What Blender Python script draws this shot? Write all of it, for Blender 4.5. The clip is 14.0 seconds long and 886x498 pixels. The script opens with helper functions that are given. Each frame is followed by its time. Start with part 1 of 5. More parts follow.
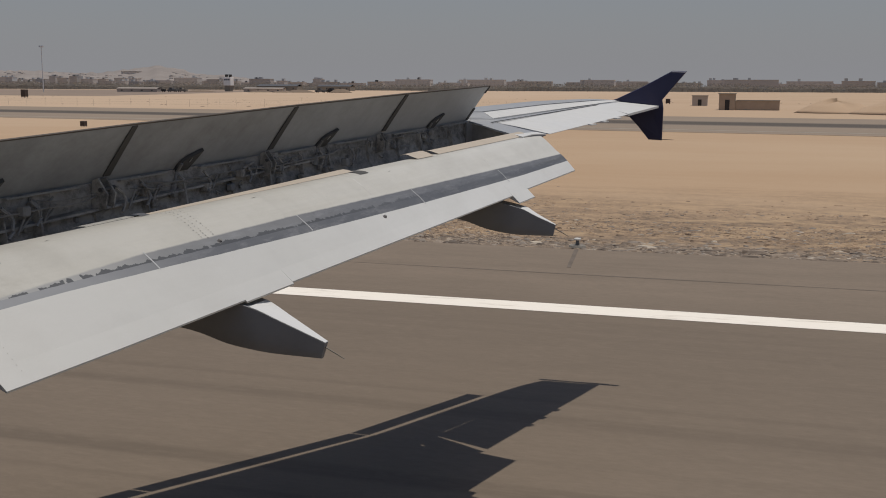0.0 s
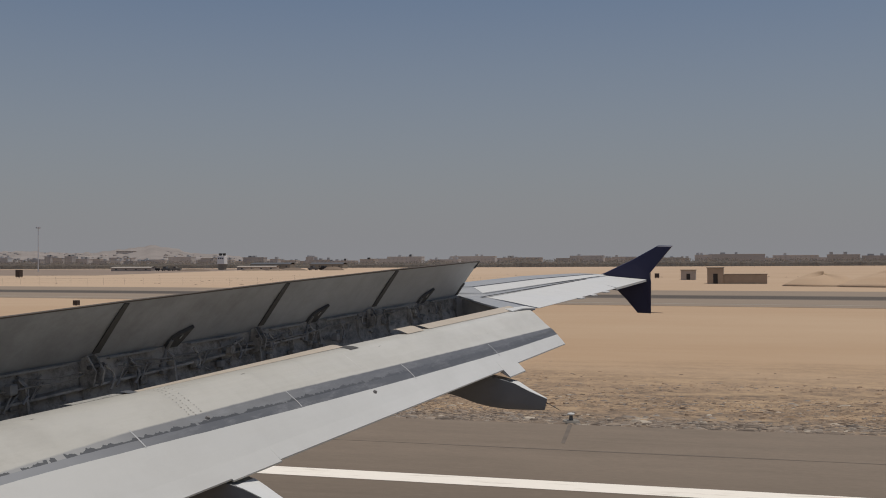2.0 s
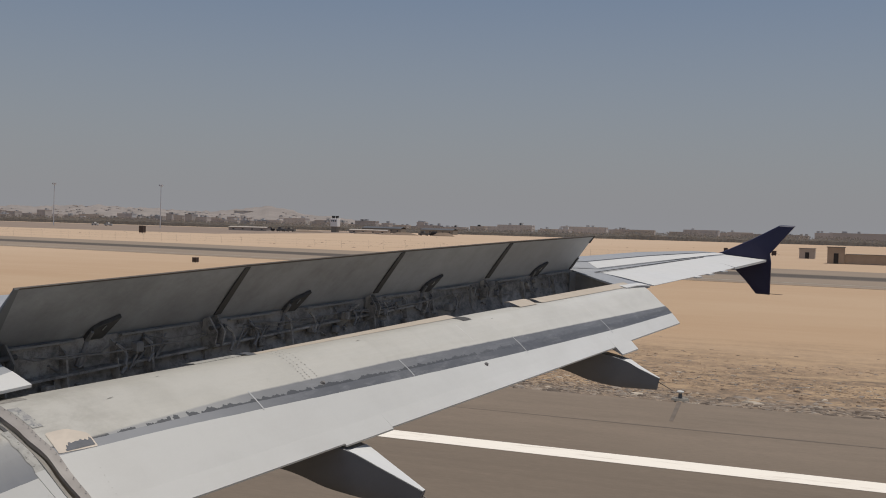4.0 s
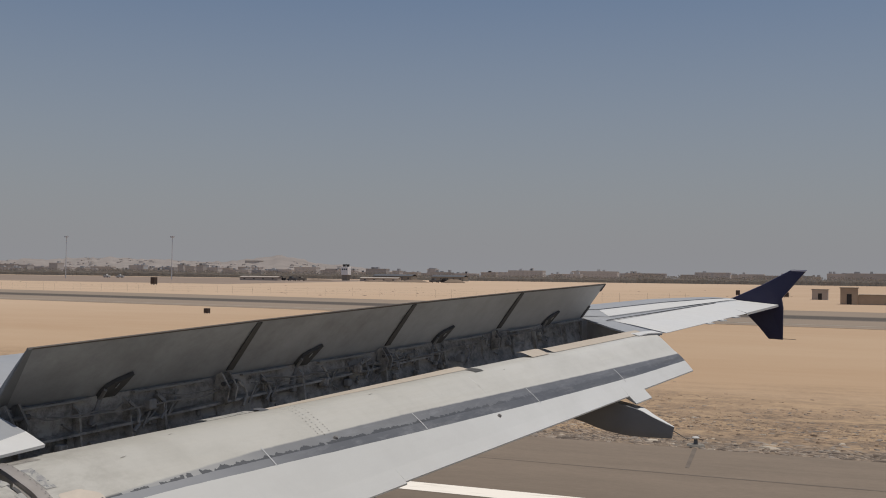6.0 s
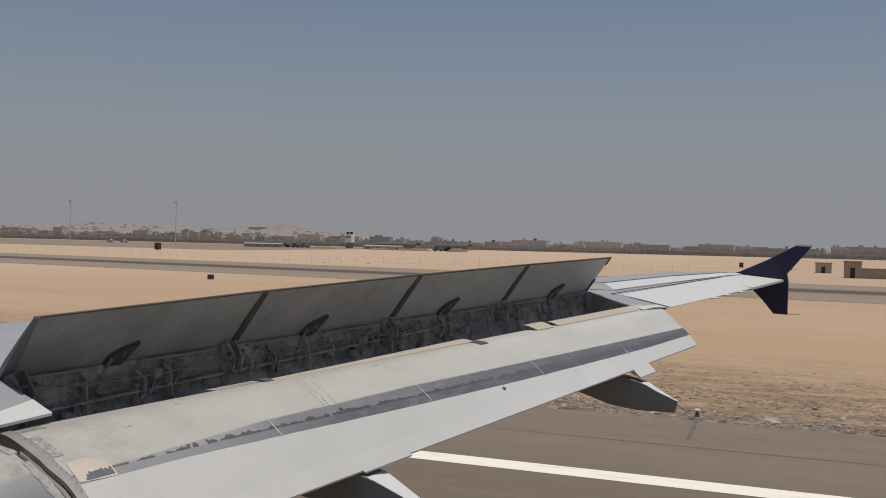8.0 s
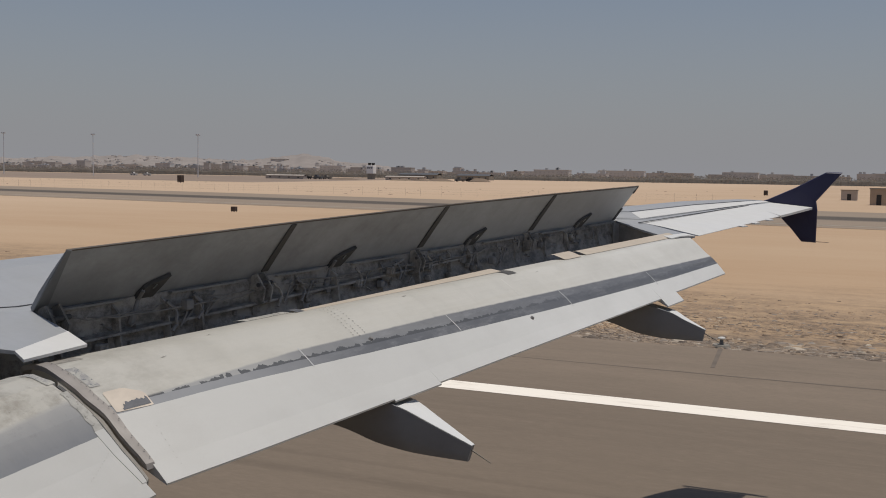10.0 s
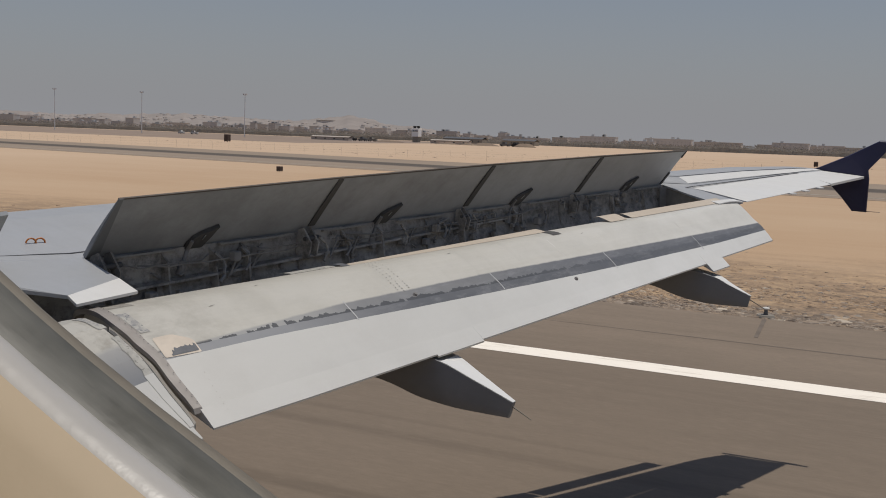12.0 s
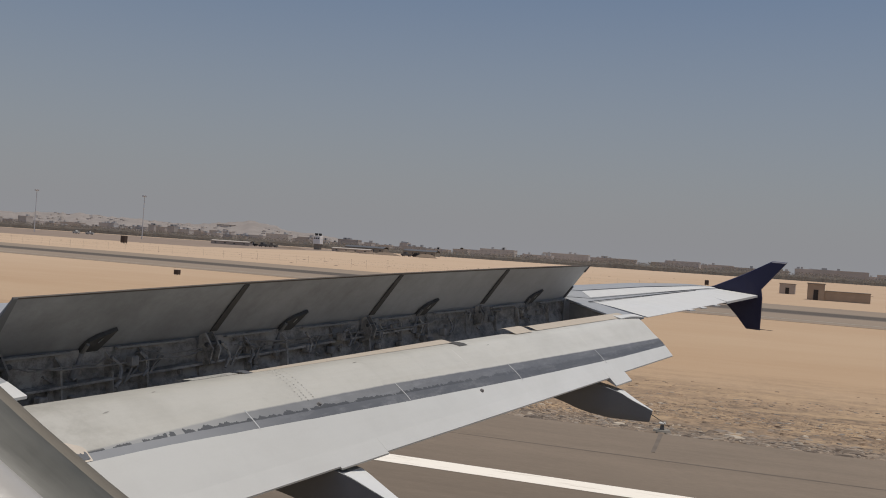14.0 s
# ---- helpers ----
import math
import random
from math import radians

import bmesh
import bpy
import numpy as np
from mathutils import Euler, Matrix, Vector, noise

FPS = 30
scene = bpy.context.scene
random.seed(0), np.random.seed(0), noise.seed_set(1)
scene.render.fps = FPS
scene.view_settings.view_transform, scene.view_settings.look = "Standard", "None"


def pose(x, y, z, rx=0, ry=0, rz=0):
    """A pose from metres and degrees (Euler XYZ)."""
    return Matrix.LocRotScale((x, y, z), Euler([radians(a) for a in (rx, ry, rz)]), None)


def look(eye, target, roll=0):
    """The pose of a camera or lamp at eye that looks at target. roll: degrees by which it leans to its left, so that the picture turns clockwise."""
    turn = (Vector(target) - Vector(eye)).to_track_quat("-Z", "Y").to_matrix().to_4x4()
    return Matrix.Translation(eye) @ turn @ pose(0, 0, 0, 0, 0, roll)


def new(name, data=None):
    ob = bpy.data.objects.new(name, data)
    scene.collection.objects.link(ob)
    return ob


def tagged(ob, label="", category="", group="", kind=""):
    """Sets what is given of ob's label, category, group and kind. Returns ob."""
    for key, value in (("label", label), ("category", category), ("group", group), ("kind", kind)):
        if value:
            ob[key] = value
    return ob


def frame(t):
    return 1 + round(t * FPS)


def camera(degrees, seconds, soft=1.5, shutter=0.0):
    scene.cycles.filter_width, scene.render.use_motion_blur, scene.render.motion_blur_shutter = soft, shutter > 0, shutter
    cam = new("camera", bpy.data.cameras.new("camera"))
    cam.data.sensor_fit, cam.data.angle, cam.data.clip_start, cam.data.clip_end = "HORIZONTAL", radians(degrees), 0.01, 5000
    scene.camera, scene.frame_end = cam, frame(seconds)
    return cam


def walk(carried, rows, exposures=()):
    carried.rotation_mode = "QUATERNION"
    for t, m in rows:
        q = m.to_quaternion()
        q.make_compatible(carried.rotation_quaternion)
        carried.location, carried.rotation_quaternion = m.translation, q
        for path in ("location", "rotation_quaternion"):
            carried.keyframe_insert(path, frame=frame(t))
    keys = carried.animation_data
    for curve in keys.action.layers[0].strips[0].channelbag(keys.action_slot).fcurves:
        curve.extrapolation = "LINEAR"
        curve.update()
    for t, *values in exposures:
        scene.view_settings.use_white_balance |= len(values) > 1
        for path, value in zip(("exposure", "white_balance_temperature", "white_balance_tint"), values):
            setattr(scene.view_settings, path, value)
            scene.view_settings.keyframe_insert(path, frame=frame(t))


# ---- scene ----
cam = camera(46.0, 14.0, soft=1.0)

PATH = [
    (0, (1.633, -4.524, 4.423), (3.526, -3.955, 4.116), 0.2),
    (0.5, (1.636, -4.516, 4.431), (3.53, -3.925, 4.178), -1.2),
    (1, (1.637, -4.546, 4.435), (3.545, -3.956, 4.315), -0.9),
    (1.5, (1.631, -4.565, 4.362), (3.541, -3.974, 4.331), 0.1),
    (2, (1.61, -4.551, 4.412), (3.53, -3.99, 4.44), -0.3),
    (2.5, (1.608, -4.542, 4.477), (3.51, -3.927, 4.555), 0.6),
    (3, (1.608, -4.505, 4.456), (3.468, -3.769, 4.48), 0.2),
    (5.5, (1.614, -4.494, 4.469), (3.466, -3.744, 4.391), 2.7),
    (6, (1.586, -4.506, 4.503), (3.427, -3.727, 4.556), 0.7),
    (6.5, (1.571, -4.484, 4.514), (3.413, -3.708, 4.566), -0.6),
    (7, (1.589, -4.48, 4.555), (3.431, -3.703, 4.612), 1.7),
    (9.5, (1.586, -4.445, 4.498), (3.412, -3.636, 4.393), 0.1),
    (10, (1.59, -4.423, 4.532), (3.409, -3.604, 4.391), 0.9),
    (10.5, (1.587, -4.408, 4.538), (3.4, -3.578, 4.391), 0.5),
    (11, (1.578, -4.412, 4.516), (3.381, -3.56, 4.361), 0.8),
    (11.5, (1.559, -4.374, 4.523), (3.354, -3.513, 4.332), 1.81),
    (12, (1.553, -4.42, 4.479), (3.332, -3.531, 4.268), 2.07),
    (12.5, (1.556, -4.429, 4.491), (3.38, -3.612, 4.409), 0.67),
    (13, (1.5475, -4.462, 4.4605), (3.402, -3.714, 4.417), 1.65),
    (13.5, (1.594, -4.504, 4.519), (3.473, -3.821, 4.499), 3.8),
    (14, (1.5726, -4.34, 4.4716), (3.435, -3.611, 4.479), 3.79),
]
walk(cam, [(t, look(eye, target, roll)) for t, eye, target, roll in PATH], exposures=[(0, -0.08), (1.5, -0.14), (2.1, -0.12), (2.6, 0.02), (14, 0.02)])

# ---- world, sun ----
SUN_DIR = Vector((0.03, -0.175, 1.0)).normalized()
world = bpy.data.worlds.new("desert_sky")
scene.world = world
world.use_nodes = True
wt = world.node_tree
sky = wt.nodes.new("ShaderNodeTexSky")
sky.sky_type = 'NISHITA'
sky.sun_disc = False
sky.sun_elevation = radians(79.9)
sky.sun_rotation = radians(180)
sky.altitude = 100
sky.air_density = 1.0
sky.dust_density = 1.5
sky.ozone_density = 3.5
wbg = wt.nodes["Background"]
SKY = 0.0655
wbg.inputs["Strength"].default_value = SKY
# low dust haze: the clear sky fades to a pale grey-pink veil towards the horizon
geo = wt.nodes.new("ShaderNodeTexCoord")
sepz = wt.nodes.new("ShaderNodeSeparateXYZ")
wt.links.new(geo.outputs["Generated"], sepz.inputs[0])
veil = wt.nodes.new("ShaderNodeMapRange")
veil.inputs["From Min"].default_value, veil.inputs["From Max"].default_value = 0.0, 0.33
veil.inputs["To Min"].default_value, veil.inputs["To Max"].default_value = 1.0, 0.0
wt.links.new(sepz.outputs[2], veil.inputs["Value"])
powr = wt.nodes.new("ShaderNodeMath")
powr.operation = 'POWER'
powr.inputs[1].default_value = 1.1
wt.links.new(veil.outputs[0], powr.inputs[0])
hz = wt.nodes.new("ShaderNodeMix")
hz.data_type = 'RGBA'
wt.links.new(powr.outputs[0], hz.inputs[0])
wt.links.new(sky.outputs[0], hz.inputs[6])
hz.inputs[7].default_value = (0.268 / SKY, 0.270 / SKY, 0.287 / SKY, 1)
wt.links.new(hz.outputs[2], wbg.inputs["Color"])
sun_data = bpy.data.lights.new("sun", 'SUN')
sun_data.energy, sun_data.angle, sun_data.color = 2.65, radians(0.55), (1.0, 0.952, 0.875)
sun = new("sun", sun_data)
sun.matrix_world = look(SUN_DIR * 300, (0, 0, 0))
scene.view_settings.exposure = 0.0


# ---- materials ----
class Nodes:
    """Short hand for building a node material."""

    def __init__(self, name, rough=0.6, metal=0.0, spec=0.5):
        self.mat = bpy.data.materials.new(name)
        self.mat.use_nodes = True
        self.t = self.mat.node_tree
        self.b = self.t.nodes["Principled BSDF"]
        self.b.inputs["Roughness"].default_value = rough
        self.b.inputs["Metallic"].default_value = metal
        self.b.inputs["Specular IOR Level"].default_value = spec

    def node(self, kind, **inputs):
        n = self.t.nodes.new(kind)
        for k, v in inputs.items():
            n.inputs[k.replace("_", " ")].default_value = v
        return n

    def link(self, a, b):
        self.t.links.new(a, b)

    def coords(self, scale=(1, 1, 1), which="Object"):
        c = self.t.nodes.new("ShaderNodeTexCoord")
        m = self.t.nodes.new("ShaderNodeMapping")
        m.inputs["Scale"].default_value = scale
        self.link(c.outputs[which], m.inputs["Vector"])
        return m.outputs[0]

    def world_coords(self, scale=(1, 1, 1)):
        g = self.t.nodes.new("ShaderNodeNewGeometry")
        m = self.t.nodes.new("ShaderNodeMapping")
        m.inputs["Scale"].default_value = scale
        self.link(g.outputs["Position"], m.inputs["Vector"])
        return m.outputs[0]

    def noise(self, vec, scale, detail=4.0, rough=0.55):
        n = self.node("ShaderNodeTexNoise", Scale=scale, Detail=detail, Roughness=rough)
        self.link(vec, n.inputs["Vector"])
        return n.outputs["Fac"]

    def ramp(self, fac, a, b):
        r = self.t.nodes.new("ShaderNodeMapRange")
        r.inputs["From Min"].default_value, r.inputs["From Max"].default_value = a, b
        self.link(fac, r.inputs["Value"])
        return r.outputs[0]

    def math(self, op, a, b):
        m = self.t.nodes.new("ShaderNodeMath")
        m.operation = op
        for i, v in enumerate((a, b)):
            if isinstance(v, (int, float)):
                m.inputs[i].default_value = v
            else:
                self.link(v, m.inputs[i])
        return m.outputs[0]

    def mix(self, fac, a, b):
        m = self.t.nodes.new("ShaderNodeMix")
        m.data_type = 'RGBA'
        if isinstance(fac, (int, float)):
            m.inputs[0].default_value = fac
        else:
            self.link(fac, m.inputs[0])
        for i, v in ((6, a), (7, b)):
            if isinstance(v, tuple):
                m.inputs[i].default_value = (*v, 1)
            else:
                self.link(v, m.inputs[i])
        return m.outputs[2]

    def color(self, c):
        if isinstance(c, tuple):
            self.b.inputs["Base Color"].default_value = (*c, 1)
        else:
            self.link(c, self.b.inputs["Base Color"])
        return self

    def bump(self, fac, strength=0.3, distance=0.01):
        n = self.node("ShaderNodeBump", Strength=strength, Distance=distance)
        self.link(fac, n.inputs["Height"])
        self.link(n.outputs[0], self.b.inputs["Normal"])
        return self

    def rough(self, fac, a, b):
        r = self.t.nodes.new("ShaderNodeMapRange")
        r.inputs["To Min"].default_value, r.inputs["To Max"].default_value = a, b
        self.link(fac, r.inputs["Value"])
        self.link(r.outputs[0], self.b.inputs["Roughness"])
        return self


def painted(name, base, dirt, amount=0.5, scale=1.6, rough=0.42, metal=0.0):
    """Weathered paint: broad stains, fine grain, streaks along the flow."""
    n = Nodes(name, rough, metal)
    v = n.world_coords()
    s = n.world_coords((3.0, 0.6, 1.5))
    big = n.ramp(n.noise(v, scale, 5), 0.35, 0.75)
    streak = n.ramp(n.noise(s, 4.0, 6, 0.65), 0.42, 0.8)
    fine = n.noise(v, 60, 3)
    fac = n.math('MULTIPLY', n.math('ADD', n.math('MULTIPLY', big, 0.6), n.math('MULTIPLY', streak, 0.5)), amount)
    c = n.mix(fac, base, dirt)
    c = n.mix(n.math('MULTIPLY', fine, 0.10), c, tuple(x * 0.6 for x in base))
    n.color(c).rough(big, rough, min(1, rough + 0.2)).bump(fine, 0.04, 0.002)
    return n.mat


def plain(name, base, rough=0.6, metal=0.0, var=0.25, scale=8.0, bump=0.08):
    n = Nodes(name, rough, metal)
    v = n.world_coords()
    f = n.noise(v, scale, 5)
    n.color(n.mix(f, tuple(x * (1 + var) for x in base), tuple(x * (1 - var) for x in base))).bump(f, bump, 0.01)
    return n.mat


M_WING = painted("wing_grey_paint", (0.375, 0.38, 0.385), (0.26, 0.255, 0.25), 0.45, rough=0.38)
M_WHITE = painted("control_surface_white_paint", (0.69, 0.675, 0.64), (0.45, 0.43, 0.39), 0.35, rough=0.45)
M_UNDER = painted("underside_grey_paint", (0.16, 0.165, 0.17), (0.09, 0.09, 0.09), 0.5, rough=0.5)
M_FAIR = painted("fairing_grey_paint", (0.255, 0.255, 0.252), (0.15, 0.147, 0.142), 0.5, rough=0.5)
# the fairing's sunlit top face, put into a second, whiter paint
M_FAIRTOP = painted("fairing_lit_top_paint", (0.72, 0.71, 0.68), (0.45, 0.44, 0.41), 0.25, rough=0.45)
M_NAVY = painted("wingtip_navy_paint", (0.022, 0.020, 0.062), (0.05, 0.05, 0.08), 0.3, rough=0.3)
M_PIPE = plain("bay_pipe_metal", (0.22, 0.205, 0.185), 0.7, 0.0, var=0.55, scale=9.0)
M_ACT = plain("actuator_black", (0.23, 0.22, 0.208), 0.7, var=0.3, scale=12)
M_LUG = plain("oily_lug_metal", (0.075, 0.072, 0.068), 0.65, var=0.5, scale=14)
M_GLINT = plain("glint_metal", (0.55, 0.55, 0.53), 0.35, 0.6)
M_TRAIL = plain("eroded_edge_metal", (0.085, 0.068, 0.055), 0.6, var=0.4, scale=5)
M_TAN = painted("bare_tan_composite", (0.53, 0.455, 0.365), (0.38, 0.31, 0.235), 0.6, rough=0.6)
M_SEAL = painted("seal_metal", (0.27, 0.25, 0.23), (0.12, 0.11, 0.10), 0.7, 5.0, rough=0.5, metal=0.3)
M_RIB = painted("rib_bare_metal", (0.33, 0.30, 0.27), (0.19, 0.165, 0.145), 0.7, 6.0, rough=0.5, metal=0.1)
M_WEB = painted("rib_web_primer", (0.33, 0.305, 0.265), (0.16, 0.145, 0.125), 0.9, 12.0, rough=0.6)
M_RIVET = plain("rivet_paint", (0.40, 0.378, 0.335), 0.6, var=0.3, scale=30)
M_FAINT = plain("faint_joint", (0.60, 0.58, 0.53), 0.6)
M_SCUFF = plain("scuff_mark", (0.27, 0.255, 0.225), 0.7, var=0.4, scale=30)
M_TOOTH = plain("rubbed_dark_metal", (0.10, 0.102, 0.11), 0.6, var=0.35, scale=25)
M_DARKSEAL = plain("rubber_seal", (0.075, 0.072, 0.068), 0.7)
M_SEAM = plain("seam_sealant", (0.44, 0.44, 0.43), 0.6)
M_GROOVE = plain("panel_gap", (0.035, 0.036, 0.04), 0.7)
M_ORANGE = plain("orange_bracket_paint", (0.42, 0.13, 0.02), 0.5)
M_PALE = plain("pale_patch", (0.55, 0.47, 0.38), 0.6)
M_ROD = plain("discharge_rod", (0.10, 0.08, 0.06), 0.5)


def worn_material(name, pale, mid, dark, scale):
    """Flaking paint over primer and bare metal."""
    n = Nodes(name, 0.55)
    v = n.world_coords()
    a = n.noise(v, scale, 6, 0.7)
    b = n.noise(v, scale * 2.7, 5, 0.65)
    c = n.mix(n.ramp(a, 0.42, 0.58), pale, mid)
    c = n.mix(n.ramp(b, 0.56, 0.66), c, dark)
    n.color(c).bump(a, 0.15, 0.003)
    return n.mat


M_WORN = worn_material("flaking_paint", (0.42, 0.40, 0.355), (0.34, 0.325, 0.29), (0.17, 0.16, 0.145), 14.0)
M_SMEAR = worn_material("oil_smear", (0.33, 0.305, 0.265), (0.25, 0.228, 0.198), (0.16, 0.148, 0.13), 9.0)
M_WORNDARK = worn_material("scraped_metal", (0.42, 0.40, 0.35), (0.27, 0.26, 0.25), (0.10, 0.11, 0.13), 15.0)


def grime_material(name, pale, mid, soot_shade):
    """Primer blotched with oil and soot at several sizes."""
    n = Nodes(name, 0.85)
    v = n.world_coords()
    a = n.ramp(n.noise(v, 2.6, 6, 0.65), 0.36, 0.62)
    b = n.ramp(n.noise(v, 9.0, 6, 0.72), 0.44, 0.62)
    d = n.ramp(n.noise(v, 31.0, 5, 0.7), 0.50, 0.66)
    c = n.mix(a, pale, mid)
    c = n.mix(n.math('MULTIPLY', b, 0.85), c, soot_shade)
    c = n.mix(n.math('MULTIPLY', d, 0.28), c, pale)
    n.color(c).rough(b, 0.9, 0.55).bump(b, 0.3, 0.01)
    return n.mat


M_CAVITY = grime_material("grimy_bay_primer", (0.42, 0.388, 0.345), (0.28, 0.258, 0.228), (0.11, 0.10, 0.088))
M_LEDGE = grime_material("scuffed_ledge_primer", (0.42, 0.388, 0.345), (0.22, 0.203, 0.18), (0.10, 0.091, 0.08))


def spoiler_material():
    """Grimy grey primer: broad clouds, chordwise runs of oil, fine speckle."""
    n = Nodes("spoiler_underside", 0.6)
    v = n.world_coords()
    run = n.world_coords((3.2, 2.0, 0.5))
    big = n.ramp(n.noise(v, 0.8, 5, 0.6), 0.33, 0.7)
    cloud = n.ramp(n.noise(v, 3.1, 6, 0.68), 0.40, 0.72)
    streak = n.ramp(n.noise(run, 2.0, 7, 0.7), 0.46, 0.74)
    fine = n.noise(v, 90, 3)
    c = n.mix(big, (0.34, 0.352, 0.362), (0.44, 0.452, 0.462))
    c = n.mix(n.math('MULTIPLY', cloud, 0.42), c, (0.23, 0.228, 0.222))
    c = n.mix(n.math('MULTIPLY', streak, 0.48), c, (0.20, 0.195, 0.188))
    sep = n.t.nodes.new("ShaderNodeSeparateXYZ")
    n.link(v, sep.inputs[0])
    # darker inboard, paler outboard: span-wise light and shade put into the colour
    soot_shade = n.math('MULTIPLY', n.ramp(sep.outputs[0], 10.2, 7.6), n.ramp(n.noise(n.world_coords((1.2, 1.2, 2.2)), 1.0, 5, 0.6), 0.25, 0.6))
    c = n.mix(n.math('MULTIPLY', soot_shade, 0.55), c, (0.185, 0.19, 0.197))
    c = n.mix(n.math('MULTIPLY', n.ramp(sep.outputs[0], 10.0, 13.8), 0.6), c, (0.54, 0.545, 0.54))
    c = n.mix(n.math('MULTIPLY', fine, 0.2), c, (0.14, 0.14, 0.138))
    n.color(c).rough(cloud, 0.5, 0.72).bump(fine, 0.05, 0.002)
    return n.mat


def flap_material(inner=False):
    """Rear part white, a worn bare-metal band, cream forward part. UV: x metres along the span, y chordwise."""
    n = Nodes("inner_flap_paint" if inner else "flap_paint", 0.45)
    uv = n.coords((1, 1, 1), "UV")
    sep = n.t.nodes.new("ShaderNodeSeparateXYZ")
    n.link(uv, sep.inputs[0])
    u, v = sep.outputs[0], sep.outputs[1]
    w = n.world_coords()
    rag = n.noise(n.coords((11.0, 3.0, 1), "UV"), 1.0, 5, 0.65)
    rag2 = n.noise(n.coords((4.0, 1.5, 1), "UV"), 1.0, 4, 0.6)
    fine = n.noise(w, 80, 3)
    stain = n.ramp(n.noise(n.coords((0.9, 9.0, 1), "UV"), 1.3, 6, 0.65), 0.42, 0.78)
    blot = n.ramp(n.noise(w, 2.2, 6, 0.65), 0.42, 0.72)
    speck = n.ramp(n.noise(w, 14.0, 5, 0.7), 0.58, 0.72)
    run = n.ramp(n.noise(n.coords((9.0, 0.7, 1), "UV"), 1.0, 5, 0.6), 0.5, 0.8)
    cream = n.mix(n.math('MULTIPLY', stain, 0.6), (0.56, 0.533, 0.47), (0.45, 0.42, 0.36))
    cream = n.mix(n.math('MULTIPLY', blot, 0.5), cream, (0.43, 0.41, 0.355))
    cream = n.mix(n.math('MULTIPLY', run, 0.22), cream, (0.36, 0.34, 0.30))
    cream = n.mix(n.math('MULTIPLY', speck, 0.22), cream, (0.33, 0.31, 0.265))
    # cream lifted outboard: brighter light along the span put into the colour
    if not inner:
        cream = n.mix(n.math('MULTIPLY', n.ramp(u, 3.2, 6.2), 0.62), cream, n.mix(blot, (0.66, 0.642, 0.595), (0.57, 0.55, 0.50)))
    white = n.mix(n.math('MULTIPLY', stain, 0.3), (0.60, 0.588, 0.55), (0.50, 0.487, 0.45))
    white = n.mix(n.math('MULTIPLY', blot, 0.15), white, (0.42, 0.41, 0.38))
    white = n.mix(n.math('MULTIPLY', run, 0.10), white, (0.38, 0.38, 0.36))
    # white lifted outboard in the same way, as if better lit
    if not inner:
        white = n.mix(n.math('MULTIPLY', n.ramp(u, 2.6, 5.5), 0.7), white, n.mix(blot, (0.68, 0.668, 0.635), (0.61, 0.597, 0.56)))
    # paint dulled inboard: light falling off along the span put into the colour
    span_shade = 0.75 if inner else n.math('MULTIPLY', n.ramp(u, 4.5, 0.0), 0.75)
    white = n.mix(span_shade, white, n.mix(blot, (0.485, 0.47, 0.435), (0.45, 0.432, 0.395)))
    cream = n.mix(span_shade, cream, n.mix(blot, (0.475, 0.45, 0.395), (0.415, 0.39, 0.335)))
    if inner:
        smear_sheen = n.ramp(n.noise(n.coords((4.0, 5.0, 1), "UV"), 1.0, 7, 0.72), 0.46, 0.64)
        cream = n.mix(n.math('MULTIPLY', smear_sheen, 0.8), cream, (0.27, 0.243, 0.20))
        shade = n.math('ADD', n.ramp(v, 0.27, 0.54), n.math('MULTIPLY', n.math('SUBTRACT', rag2, 0.5), 0.7))
        band = n.mix(shade, (0.175, 0.178, 0.185), (0.33, 0.32, 0.30))
        band = n.mix(n.math('MULTIPLY', speck, 0.3), band, (0.16, 0.155, 0.15))
        top_edge = n.math('SUBTRACT', 0.545, n.math('MULTIPLY', n.ramp(u, 0.1, 1.0), 0.06))
        low_edge = n.math('ADD', 0.282, n.math('MULTIPLY', u, 0.0))
        soft = 0.02
    else:
        smear_sheen = n.math('MULTIPLY', n.ramp(n.noise(n.coords((4.0, 6.0, 1), "UV"), 1.0, 7, 0.72), 0.42, 0.62), n.ramp(u, 1.0, 0.05))
        cream = n.mix(n.math('MULTIPLY', smear_sheen, 0.6), cream, (0.30, 0.275, 0.23))
        along = n.ramp(u, 0.8, 2.1)
        start = n.ramp(u, 0.75, 1.15)
        line = n.math('SUBTRACT', n.math('ADD', 0.372, n.math('MULTIPLY', n.ramp(u, 0.3, 1.6), 0.0)), n.math('MULTIPLY', n.ramp(u, 1.0, 6.4), 0.10))
        # a broken row of dark worn teeth along the middle of the band
        dist = n.math('SUBTRACT', v, line)
        tall = n.math('MULTIPLY', n.math('SUBTRACT', rag, 0.36), 0.13)
        tall = n.math('SUBTRACT', tall, n.math('MULTIPLY', n.math('SUBTRACT', 1.0, start), 0.002))
        soot_on = n.math('MULTIPLY', n.math('LESS_THAN', dist, tall), n.math('GREATER_THAN', dist, n.math('SUBTRACT', 0.0, n.math('MULTIPLY', tall, 0.12))))
        hole = n.math('LESS_THAN', n.noise(n.coords((9.0, 1.0, 1), "UV"), 1.0, 2, 0.5), n.math('SUBTRACT', 0.66, n.math('MULTIPLY', n.math('SUBTRACT', 1.0, start), 0.14)))
        soot_on = n.math('MULTIPLY', n.math('MULTIPLY', soot_on, hole), n.math('SUBTRACT', 1.0, n.math('MULTIPLY', n.ramp(u, 3.2, 5.2), 0.75)))
        below = n.math('LESS_THAN', dist, 0.0)
